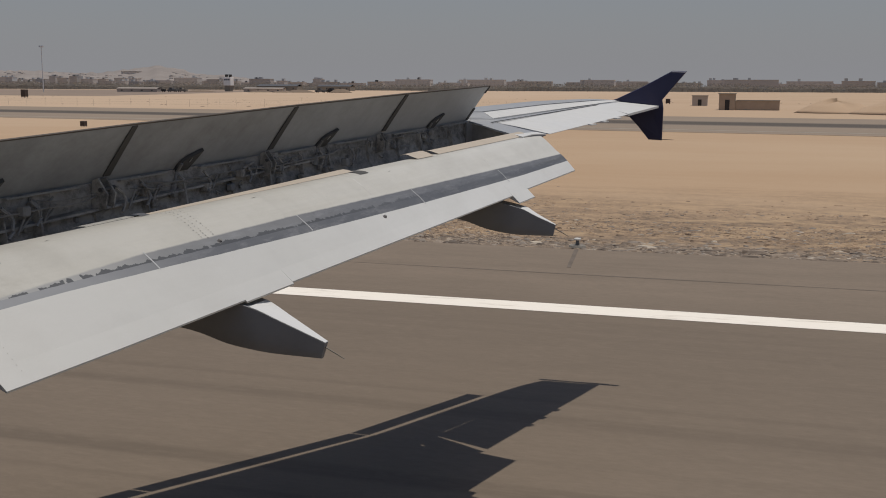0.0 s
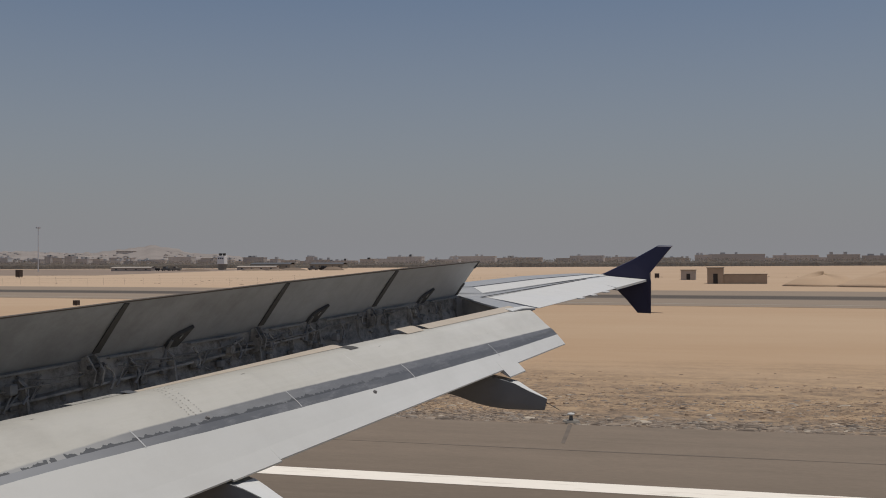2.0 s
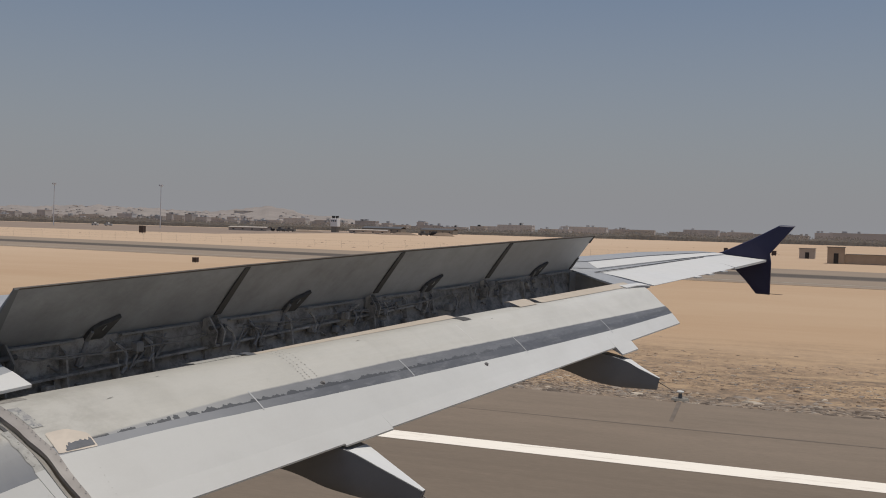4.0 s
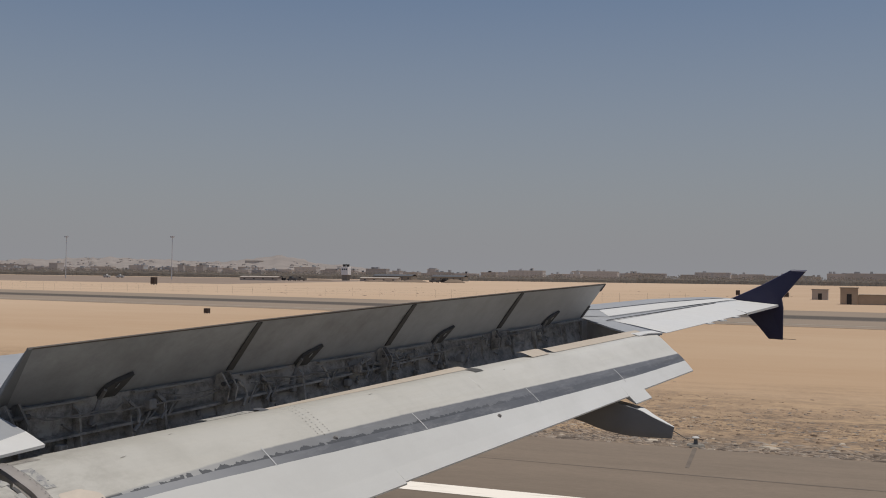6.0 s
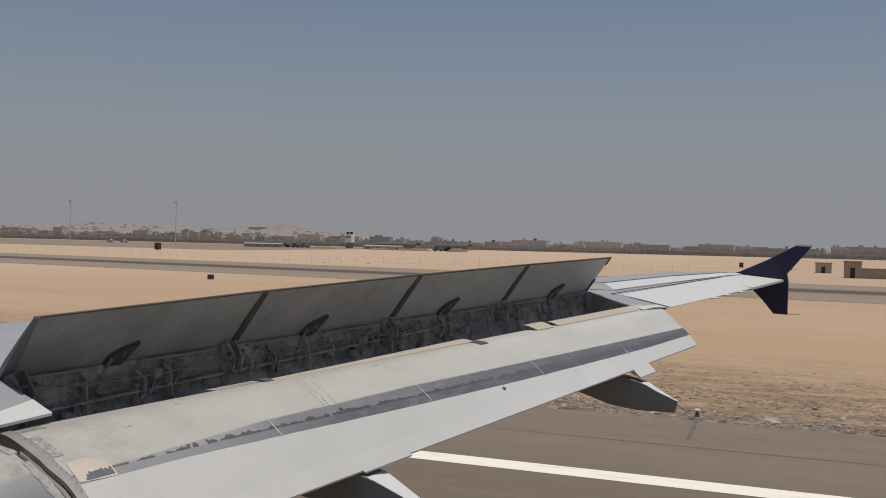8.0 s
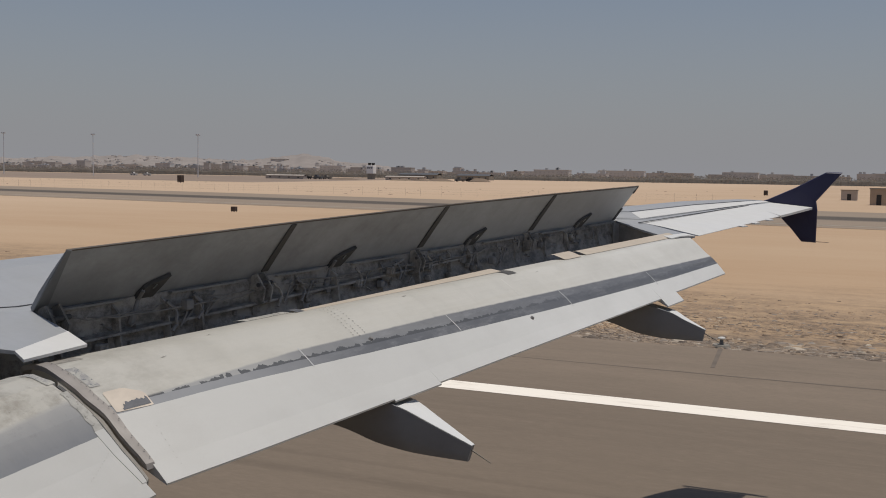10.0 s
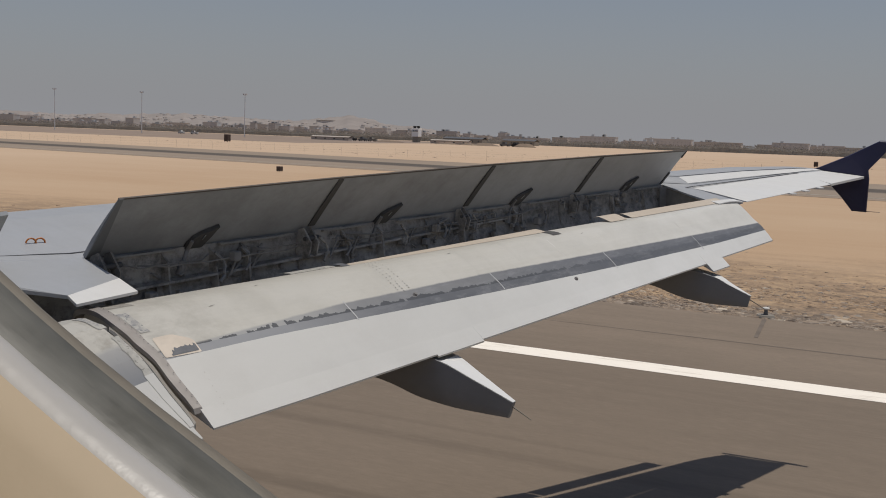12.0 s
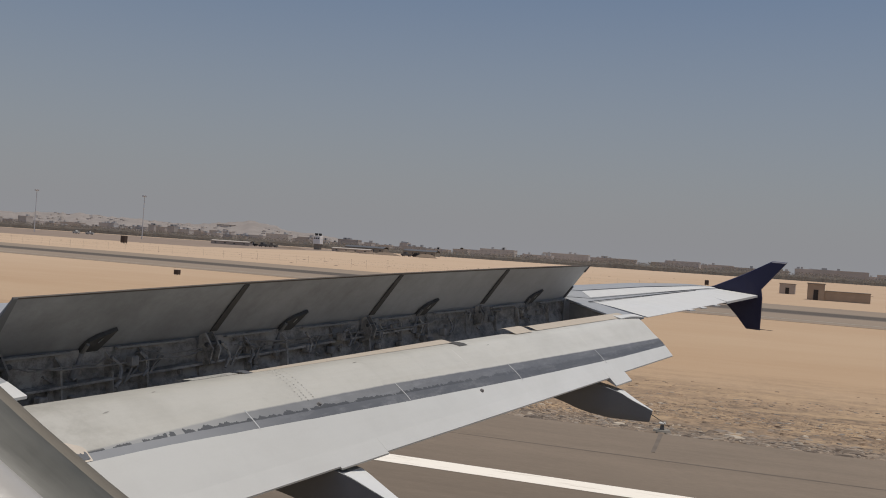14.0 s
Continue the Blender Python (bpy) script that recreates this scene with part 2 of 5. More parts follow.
        lower = n.mix(along, n.mix(rag2, (0.27, 0.272, 0.275), (0.19, 0.193, 0.20)), n.mix(rag2, (0.076, 0.079, 0.087), (0.118, 0.121, 0.129)))
        upper = n.mix(n.math('MULTIPLY', rag2, 0.9), (0.26, 0.257, 0.25), (0.36, 0.35, 0.325))
        upper = n.mix(n.math('MULTIPLY', n.ramp(u, 1.1, 1.7), 0.85), upper, n.mix(rag2, (0.125, 0.127, 0.133), (0.19, 0.19, 0.19)))
        upper = n.mix(n.math('MULTIPLY', n.ramp(u, 2.2, 4.2), 0.9), upper, n.mix(rag2, (0.095, 0.098, 0.107), (0.15, 0.152, 0.16)))
        band = n.mix(below, upper, lower)
        brushed = n.ramp(n.noise(n.coords((5.0, 16.0, 1), "UV"), 1.0, 7, 0.72), 0.50, 0.66)
        band = n.mix(n.math('MULTIPLY', n.math('MULTIPLY', brushed, n.ramp(u, 0.6, 2.4)), 0.5), band, (0.235, 0.235, 0.24))
        dent = n.ramp(n.noise(n.coords((7.0, 9.0, 1), "UV"), 1.3, 6, 0.7), 0.56, 0.68)
        band = n.mix(n.math('MULTIPLY', n.math('MULTIPLY', dent, n.ramp(u, 2.0, 4.0)), 0.55), band, (0.062, 0.064, 0.07))
        soot_shade = n.mix(rag2, (0.028, 0.030, 0.035), (0.055, 0.057, 0.063))
        band = n.mix(n.math('MULTIPLY', soot_on, 0.97), band, soot_shade)
        top_edge = n.math('SUBTRACT', 0.440, n.math('MULTIPLY', n.ramp(u, 3.0, 7.3), 0.09))
        top_edge = n.math('SUBTRACT', top_edge, n.math('MULTIPLY', n.ramp(u, 1.5, 0.2), 0.06))
        low_edge = n.math('SUBTRACT', 0.322, n.math('MULTIPLY', n.ramp(u, 0.8, 6.4), 0.125))
        soft = 0.007
    d_up = n.math('SUBTRACT', n.math('ADD', v, n.math('MULTIPLY', n.math('SUBTRACT', rag, 0.5), 0.014)), top_edge)
    up = n.ramp(d_up, -soft, soft)
    low = n.math('LESS_THAN', n.math('ADD', v, n.math('MULTIPLY', n.math('SUBTRACT', rag2, 0.5), 0.008)), low_edge)
    c = n.mix(up, band, cream)
    c = n.mix(low, c, white)
    c = n.mix(n.math('MULTIPLY', fine, 0.10), c, (0.3, 0.3, 0.28))
    n.color(c).rough(stain, 0.4, 0.6).bump(fine, 0.04, 0.002)
    return n.mat


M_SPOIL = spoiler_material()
M_FLAP = flap_material()
M_FLAPIN = flap_material(True)


def sand_material():
    n = Nodes("desert_sand", 0.95, 0, 0.15)
    p = n.world_coords()
    sep = n.t.nodes.new("ShaderNodeSeparateXYZ")
    n.link(p, sep.inputs[0])
    x = sep.outputs[0]
    broad = n.ramp(n.noise(n.world_coords((0.02, 0.012, 1)), 1.0, 5), 0.35, 0.7)
    mid = n.ramp(n.noise(n.world_coords((0.25, 0.06, 1)), 1.0, 6, 0.65), 0.4, 0.72)
    fine = n.noise(n.world_coords((1.6, 2.6, 1)), 1.0, 7, 0.75)
    lump = n.ramp(n.noise(n.world_coords((0.75, 0.32, 1)), 1.0, 7, 0.68), 0.45, 0.58)
    clod = n.ramp(n.noise(n.world_coords((1.5, 1.1, 1)), 1.0, 6, 0.7), 0.50, 0.62)
    grit = n.noise(p, 9.0, 4, 0.7)
    sand = n.mix(broad, (0.45, 0.297, 0.178), (0.52, 0.368, 0.238))
    sand = n.mix(n.math('MULTIPLY', mid, 0.35), sand, (0.55, 0.40, 0.268))
    # distance fade put into the sand colour: paler outwards, then paler forwards
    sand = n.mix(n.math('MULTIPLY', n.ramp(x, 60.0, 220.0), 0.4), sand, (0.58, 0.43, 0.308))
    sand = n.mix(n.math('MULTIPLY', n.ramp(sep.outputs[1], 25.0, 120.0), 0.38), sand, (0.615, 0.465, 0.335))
    gravel = n.mix(n.ramp(fine, 0.40, 0.62), (0.165, 0.123, 0.09), (0.40, 0.275, 0.172))
    gravel = n.mix(n.math('MULTIPLY', lump, 0.75), gravel, (0.50, 0.35, 0.213))
    gravel = n.mix(n.math('MULTIPLY', clod, 0.5), gravel, (0.155, 0.12, 0.094))
    rim = n.math('MULTIPLY', n.ramp(n.math('ADD', x, n.math('MULTIPLY', lump, 1.2)), 33.6, 31.0), 0.75)
    gravel = n.mix(rim, gravel, n.mix(n.ramp(fine, 0.42, 0.6), (0.15, 0.122, 0.098), (0.27, 0.215, 0.168)))
    edge = n.math('ADD', x, n.math('MULTIPLY', n.math('SUBTRACT', mid, 0.5), 7.0))
    near = n.ramp(edge, 49.0, 34.0)
    c = n.mix(near, sand, gravel)
    scrub = n.ramp(n.noise(n.world_coords((0.05, 0.02, 1)), 1.0, 6, 0.7), 0.6, 0.72)
    far = n.ramp(x, 180.0, 260.0)
    c = n.mix(n.math('MULTIPLY', n.math('MULTIPLY', scrub, far), 0.5), c, (0.27, 0.19, 0.12))
    c = n.mix(n.math('MULTIPLY', grit, 0.12), c, (0.22, 0.16, 0.1))
    n.color(c).bump(n.math('ADD', fine, grit), 0.5, 0.06)
    return n.mat


def asphalt_material(name, tone, streak_amt, band=None):
    """Sun-bleached asphalt with long tyre streaks; band: (centre, half width) of a rubbered strip."""
    n = Nodes(name, 0.9, 0, 0.25)
    p = n.world_coords()
    long1 = n.ramp(n.noise(n.world_coords((0.9, 0.02, 1)), 1.0, 5, 0.6), 0.35, 0.7)
    long2 = n.ramp(n.noise(n.world_coords((3.5, 0.05, 1)), 1.0, 5, 0.65), 0.45, 0.75)
    patch = n.ramp(n.noise(n.world_coords((0.12, 0.05, 1)), 1.0, 4), 0.35, 0.7)
    grit = n.noise(n.world_coords((14.0, 5.0, 1)), 1.0, 5, 0.7)
    base = tuple(c * tone for c in (0.196, 0.153, 0.113))
    c = n.mix(n.math('MULTIPLY', long1, 0.45), base, tuple(v * 0.78 for v in base))
    c = n.mix(n.math('MULTIPLY', long2, streak_amt), c, tuple(v * 0.55 for v in base))
    c = n.mix(n.math('MULTIPLY', patch, 0.4), c, tuple(v * 1.18 for v in base))
    speck = n.ramp(n.noise(n.world_coords((1.6, 0.7, 1)), 1.0, 6, 0.7), 0.42, 0.72)
    c = n.mix(n.math('MULTIPLY', speck, 0.22), c, tuple(v * 0.68 for v in base))
    if not band:
        # rubber laid down by tyres along the touchdown lanes
        sep = n.t.nodes.new("ShaderNodeSeparateXYZ")
        n.link(p, sep.inputs[0])
        lane = n.ramp(sep.outputs[0], 19.0, 13.5)
        rub = n.ramp(n.noise(n.world_coords((1.5, 0.014, 1)), 1.0, 3, 0.5), 0.52, 0.66)
        thin = n.ramp(n.noise(n.world_coords((2.6, 0.012, 1)), 1.0, 2, 0.5), 0.62, 0.72)
        c = n.mix(n.math('MULTIPLY', n.math('MULTIPLY', rub, lane), 0.42), c, tuple(v * 0.42 for v in base))
        c = n.mix(n.math('MULTIPLY', n.math('MULTIPLY', thin, lane), 0.4), c, tuple(v * 0.4 for v in base))
        # blown sand settled on the shoulder outside the line
        settled = n.math('MULTIPLY', n.ramp(sep.outputs[0], 22.0, 25.0), n.ramp(n.noise(n.world_coords((0.9, 0.22, 1)), 1.0, 6, 0.7), 0.28, 0.66))
        c = n.mix(n.math('MULTIPLY', settled, 0.55), c, (0.30, 0.232, 0.172))
    if band:
        sep = n.t.nodes.new("ShaderNodeSeparateXYZ")
        n.link(n.coords(), sep.inputs[0])
        off = n.math('ABSOLUTE', n.math('SUBTRACT', sep.outputs[0], band[0]), 0)
        inb = n.ramp(off, band[1], band[1] * 0.55)
        c = n.mix(n.math('MULTIPLY', inb, 0.85), c, (0.045, 0.042, 0.04))
    c = n.mix(n.math('MULTIPLY', n.ramp(grit, 0.35, 0.7), 0.3), c, tuple(v * 0.66 for v in base))
    c = n.mix(n.math('MULTIPLY', n.ramp(n.noise(n.world_coords((7.0, 2.2, 1)), 1.0, 5, 0.7), 0.5, 0.72), 0.3), c, tuple(v * 1.25 for v in base))
    n.color(c).bump(grit, 0.35, 0.01)
    return n.mat


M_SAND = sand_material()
M_RUNWAY = asphalt_material("runway_asphalt", 1.04, 0.24)
M_RUNWAY2 = asphalt_material("far_runway_asphalt", 1.6, 0.3, (4.0, 8.5))


def line_material():
    n = Nodes("runway_line_paint", 0.8, 0, 0.3)
    f = n.noise(n.world_coords((6.0, 0.8, 1)), 1.0, 6, 0.7)
    n.color(n.mix(n.ramp(f, 0.55, 0.8), (0.92, 0.84, 0.72), (0.50, 0.42, 0.33))).bump(f, 0.2, 0.004)
    return n.mat


M_LINE = line_material()
M_TAXI = asphalt_material("taxiway_asphalt", 1.0, 0.35, None)
M_YELLOW = plain("worn_yellow_line", (0.52, 0.32, 0.045), 0.8, var=0.25, scale=3.0)
M_FADED = plain("faded_line_paint", (0.36, 0.31, 0.25), 0.9, var=0.25, scale=0.5)


def stone_material():
    n = Nodes("gravel_stone", 0.95, 0, 0.2)
    g = n.t.nodes.new("ShaderNodeNewGeometry")
    r = g.outputs["Random Per Island"]
    c = n.mix(n.ramp(r, 0.0, 0.6), (0.19, 0.142, 0.106), (0.46, 0.322, 0.208))
    c = n.mix(n.ramp(r, 0.72, 0.80), c, (0.27, 0.232, 0.198))
    sep = n.t.nodes.new("ShaderNodeSeparateXYZ")
    n.link(n.world_coords(), sep.inputs[0])
    slate = n.mix(n.ramp(r, 0.1, 0.8), (0.17, 0.142, 0.118), (0.33, 0.275, 0.222))
    c = n.mix(n.math('MULTIPLY', n.ramp(sep.outputs[0], 33.0, 31.2), 0.7), c, slate)
    c = n.mix(n.ramp(r, 0.955, 0.975), c, (0.52, 0.44, 0.345))
    n.color(c)
    return n.mat


M_STONE = stone_material()
def foliage_material():
    """Thin leaves, their colour paled for the haze, that let some light through."""
    n = Nodes("haze_pale_foliage", 0.9, 0, 0.1)
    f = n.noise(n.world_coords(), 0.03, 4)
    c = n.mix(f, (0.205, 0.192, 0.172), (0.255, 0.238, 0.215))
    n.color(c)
    tr = n.t.nodes.new("ShaderNodeBsdfTranslucent")
    n.link(c, tr.inputs[0])
    mx = n.t.nodes.new("ShaderNodeMixShader")
    mx.inputs[0].default_value = 0.55
    n.link(n.b.outputs[0], mx.inputs[1])
    n.link(tr.outputs[0], mx.inputs[2])
    n.link(mx.outputs[0], n.t.nodes["Material Output"].inputs[0])
    return n.mat


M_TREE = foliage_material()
M_HILL = plain("desert_hill", (0.285, 0.245, 0.216), 0.95, var=0.3, scale=0.012)
M_CONC = plain("concrete_wall", (0.24, 0.215, 0.18), 0.9, var=0.15, scale=0.05)
M_BRICKW = plain("mud_brick_wall", (0.20, 0.145, 0.10), 0.9, var=0.2, scale=0.5)
M_WINDOWF = plain("dark_window_glass", (0.05, 0.055, 0.06), 0.3)
M_TANWALL = plain("tan_block_wall", (0.42, 0.365, 0.315), 0.9, var=0.2, scale=0.2)
M_MUD = plain("pale_mud_brick", (0.38, 0.30, 0.225), 0.9, var=0.2, scale=0.6)
M_OFFW = plain("white_render", (0.55, 0.53, 0.49), 0.8, var=0.1, scale=0.2)
M_STEEL = plain("galvanised_steel", (0.16, 0.155, 0.15), 0.5, 0.5)
M_BLACK = plain("black_painted_box", (0.02, 0.018, 0.018), 0.6)
M_CABINET = plain("dark_brown_cabinet", (0.05, 0.033, 0.026), 0.6)
M_TYRE = plain("tyre_rubber", (0.02, 0.02, 0.02), 0.8)
M_CREAM = plain("cream_cabin_panel", (0.42, 0.33, 0.225), 0.7, var=0.06, scale=20)
M_LIP = plain("lit_seal_lip", (0.145, 0.125, 0.096), 0.6, var=0.3, scale=40)


def gasket_material():
    """Dull olive rubber; pale streaks drawn along it stand for brushed reflections."""
    n = Nodes("window_gasket", 0.4)
    smear_sheen = n.ramp(n.noise(n.world_coords((90, 12, 12)), 1.0, 5, 0.6), 0.38, 0.7)
    blot = n.ramp(n.noise(n.world_coords(), 22.0, 5, 0.6), 0.42, 0.68)
    c = n.mix(n.math('MULTIPLY', smear_sheen, 0.7), (0.07, 0.067, 0.053), (0.15, 0.142, 0.12))
    c = n.mix(n.math('MULTIPLY', blot, 0.55), c, (0.12, 0.118, 0.105))
    n.color(c).rough(blot, 0.32, 0.6).bump(smear_sheen, 0.1, 0.001)
    return n.mat


M_GASKET = gasket_material()
M_BEZEL = plain("window_bezel", (0.42, 0.40, 0.375), 0.3, var=0.06, scale=30)
M_TOWERW = plain("bright_white_render", (0.85, 0.83, 0.80), 0.8, var=0.05, scale=0.2)


# ---- mesh helpers ----
def part(name, bm, material, parent=None, label="", smooth=False):
    """Links a bmesh as one mesh object under a thing or part."""
    bmesh.ops.recalc_face_normals(bm, faces=bm.faces[:])
    me = bpy.data.meshes.new(name)
    for f in bm.faces:
        f.smooth = smooth
    bm.to_mesh(me)
    bm.free()
    for m in (material if isinstance(material, (list, tuple)) else [material]):
        me.materials.append(m)
    ob = new(name, me)
    if parent:
        ob.parent = parent
    if label:
        tagged(ob, label)
    return ob


def thing(name, label, category, group="", kind="", at=(0, 0, 0)):
    e = new(name)
    e.location = at
    return tagged(e, label, category, group, kind)


def box(bm, x0, x1, y0, y1, z0, z1):
    v = [bm.verts.new((x, y, z)) for x in (x0, x1) for y in (y0, y1) for z in (z0, z1)]
    for q in ((0, 1, 3, 2), (4, 6, 7, 5), (0, 4, 5, 1), (2, 3, 7, 6), (0, 2, 6, 4), (1, 5, 7, 3)):
        bm.faces.new([v[i] for i in q])
    return v


def loft(bm, rings, closed=True, caps=True, uvs=None):
    """Joins rings of points; uvs gives a matching grid of uv pairs."""
    vs = [[bm.verts.new(p) for p in r] for r in rings]
    lay = bm.loops.layers.uv.verify() if uvs else None
    n = len(rings[0])
    for i in range(len(rings) - 1):
        for j in range(n if closed else n - 1):
            k = (j + 1) % n
            f = bm.faces.new((vs[i][j], vs[i + 1][j], vs[i + 1][k], vs[i][k]))
            if lay:
                for lp, (a, b) in zip(f.loops, ((i, j), (i + 1, j), (i + 1, k), (i, k))):
                    lp[lay].uv = uvs[a][b]
    if caps and closed:
        bm.faces.new(vs[0])
        bm.faces.new(vs[-1][::-1])
    return vs


def tube(bm, pts, r, seg=8):
    pts = [Vector(p) for p in pts]
    rings = []
    for i, p in enumerate(pts):
        d = (pts[min(i + 1, len(pts) - 1)] - pts[max(i - 1, 0)]).normalized()
        a = d.orthogonal().normalized()
        b = d.cross(a)
        rr = r[i] if isinstance(r, (list, tuple)) else r
        rings.append([p + a * rr * math.cos(t) + b * rr * math.sin(t) for t in [2 * math.pi * k / seg for k in range(seg)]])
    # keep ring phase steady along the tube
    for i in range(1, len(rings)):
        best = min(range(seg), key=lambda s: sum((rings[i][(k + s) % seg] - rings[i - 1][k]).length for k in range(seg)))
        rings[i] = [rings[i][(k + best) % seg] for k in range(seg)]
    loft(bm, rings)


def slab(bm, top, normal, thick):
    """A plate: polygon top, extruded against normal."""
    nrm = Vector(normal).normalized() * thick
    a = [bm.verts.new(p) for p in top]
    b = [bm.verts.new(Vector(p) - nrm) for p in top]
    bm.faces.new(a)
    bm.faces.new(b[::-1])
    for i in range(len(a)):
        j = (i + 1) % len(a)
        bm.faces.new((a[i], b[i], b[j], a[j]))


def lerp(a, b, t):
    return Vector(a) * (1 - t) + Vector(b) * t


def lerp1(a, b, t):
    return a + (b - a) * t


# ---- ground, runways ----
def flat(name, x0, x1, y0, y1, z, thick, material, label, kind="structure", category=""):
    bm = bmesh.new()
    box(bm, x0, x1, y0, y1, z - thick, z)
    ob = part(name, bm, material)
    return tagged(ob, label, category or name, kind=kind)


def build_ground():
    bm = bmesh.new()
    xs = [-4500, -800, -100, 0, 30, 34, 40, 60, 105, 170, 300, 700, 1500, 2600, 4600]
    ys = [-4500, -1200, -300, -60, 0, 40, 100, 250, 600, 1500, 4600]
    g = [[bm.verts.new((x, y, -0.03)) for y in ys] for x in xs]
    for i in range(len(xs) - 1):
        for j in range(len(ys) - 1):
            bm.faces.new((g[i][j], g[i + 1][j], g[i + 1][j + 1], g[i][j + 1]))
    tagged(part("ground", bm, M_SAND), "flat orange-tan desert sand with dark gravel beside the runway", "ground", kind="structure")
    flat("runway", -40, 30.0, -700, 2500, 0.0, 0.2, M_RUNWAY, "grey-brown sun-bleached asphalt runway with tyre streaks", category="runway")
    flat("runway_edge_line", 21.75, 22.55, -700, 2500, 0.006, 0.004, M_LINE, "worn white painted edge line on the asphalt", category="road marking")
    turn = Matrix.Translation((134.0, 0, 0)) @ Matrix.Rotation(-math.atan(0.16), 4, 'Z')
    for ob in (flat("far_runway", -24.0, 34.0, -1500, 3000, -0.005, 0.1, M_RUNWAY2, "distant grey runway with a dark rubber strip", category="runway"),
               flat("far_runway_edge_line", -19.0, -18.1, -1500, 3000, 0.01, 0.01, M_FADED, "faded painted edge line of the distant runway", category="road marking")):
        ob.matrix_world = turn


build_ground()


def build_exit():
    """The turn-off astern of the wing, with its yellow lead-off lines."""
    bm = bmesh.new()
    edge = [(29.98, -42), (34, -49), (42, -55), (60, -60), (109, -63), (109, -103), (60, -104), (38, -108), (29.98, -116)]
    slab(bm, [(px, py, -0.004) for px, py in edge], (0, 0, 1), 0.15)
    tagged(part("taxiway", bm, M_TAXI), "brown-grey asphalt taxiway turning off the runway", "taxiway", kind="structure")
    for y0, name in ((-8, "worn yellow painted lead-off line curving onto the taxiway"), (-30, "second yellow painted lead-off line on the asphalt")):
        bm = bmesh.new()
        rows = []
        for k in range(33):
            t = k / 32
            x = 14.0 + 94.0 * t ** 1.35
            y = y0 - 40 - 30 * (1 - (1 - t) ** 2.2)
            rows.append([bm.verts.new((x, y - 0.14, 0.008)), bm.verts.new((x, y + 0.14, 0.008))])
        for p, q in zip(rows, rows[1:]):
            bm.faces.new((p[0], q[0], q[1], p[1]))
        tagged(part("taxiway_line", bm, M_YELLOW), name, "road marking", kind="structure")


build_exit()


def build_gravel():
    """Slaty stones crowded against the asphalt, thinning out into clods on the sand."""
    rng = random.Random(5)
    vs, fs = [], []

    def stone(x, y, s, flatness):
        b = len(vs)
        a0 = rng.random() * 6.28
        long = rng.uniform(1.2, 3.2)
        for lvl, z in ((1.0, -0.04), (rng.uniform(.3, .65), -0.03 + s * flatness)):
            tilt = rng.uniform(-.25, .25) * s * flatness
            for i in range(5):
                t = a0 + i * 1.2566
                r = s * lvl * rng.uniform(0.7, 1.3)
                vs.append((x + r * math.cos(t), y + r * long * math.sin(t), z + (tilt * math.cos(t) if z > -0.035 else 0)))
        for i in range(5):
            j = (i + 1) % 5
            fs.append((b + i, b + j, b + 5 + j, b + 5 + i))
        fs.append(tuple(b + 5 + i for i in range(5)))

    for k in range(60000):
        x = 30.04 + abs(rng.gauss(0, 1)) * 2.6 + (rng.random() ** 4) * 9
        y = rng.uniform(-12, 52)
        clump = noise.noise((x * 0.35, y * 0.12, 3.0))
        if clump < rng.uniform(-0.5, 0.3):
            continue
        stone(x, y, 0.012 + 0.045 * rng.random() ** 4, rng.uniform(.25, .6))
    for k in range(7000):
        x = 30.06 + abs(rng.gauss(0, 1)) * 1.1
        y = rng.uniform(-14, 60)
        if noise.noise((x * 0.5, y * 0.22, 8.0)) < rng.uniform(-0.35, 0.35):
            continue
        stone(x, y, rng.uniform(0.03, 0.085) * (1.7 if rng.random() < 0.05 else 1), rng.uniform(.3, .6))
    for k in range(3200):
        x = 31.0 + abs(rng.gauss(0, 1)) * 4.5
        y = rng.uniform(-14, 60)
        if noise.noise((x * 0.28, y * 0.10, 5.0)) < rng.uniform(0.0, 0.45):
            continue
        stone(x, y, rng.uniform(0.035, 0.10), rng.uniform(.25, .5))
    me = bpy.data.meshes.new("gravel")
    me.from_pydata(vs, [], fs)
    me.materials.append(M_STONE)
    tagged(new("gravel", me), "loose brown and slate-grey stones along the runway edge", "gravel", kind="stuff")


build_gravel()

# ---- the wing: reference lines ----
HI, HO = Vector((7.29, 1.443, 3.482)), Vector((13.85, -1.145, 4.022))      # spoiler hinge line
SI, SO = Vector((7.10, 0.922, 3.971)), Vector((13.732, -1.467, 4.439))    # raised trailing edge of the spoilers
FI, FO = Vector((6.435, -0.479, 2.70)), Vector((13.459, -2.536, 3.491))    # trailing edge of the lowered outer flap
wing = thing("aircraft_wing", "white and grey airliner wing with lowered flaps and raised spoilers", "aircraft wing")

# aft edge of the wing box: x, y, z
AFT = [(1.9, 2.35, 3.12), (4.3, 2.15, 3.30), (6.6, 1.95, 3.47), (7.2, 1.50, 3.482), (7.29, 1.443, 3.482), (9.4, 0.611, 3.656), (11.6, -0.257, 3.837), (13.85, -1.145, 4.022), (14.15, -1.45, 4.01), (15.4, -1.95, 4.10), (16.3, -2.31, 4.168), (16.6, -2.43, 4.193), (16.8, -2.51, 4.207), (16.98, -2.58, 4.22)]
CREST = [(0, 0, 0), (0.12, 0.012, 0), (0.28, 0.032, 0), (0.45, 0.050, 0), (0.62, 0.056, 0), (0.78, 0.036, 0), (0.90, -0.008, 0), (0.97, -0.046, 0), (1.0, -0.080, 0)]


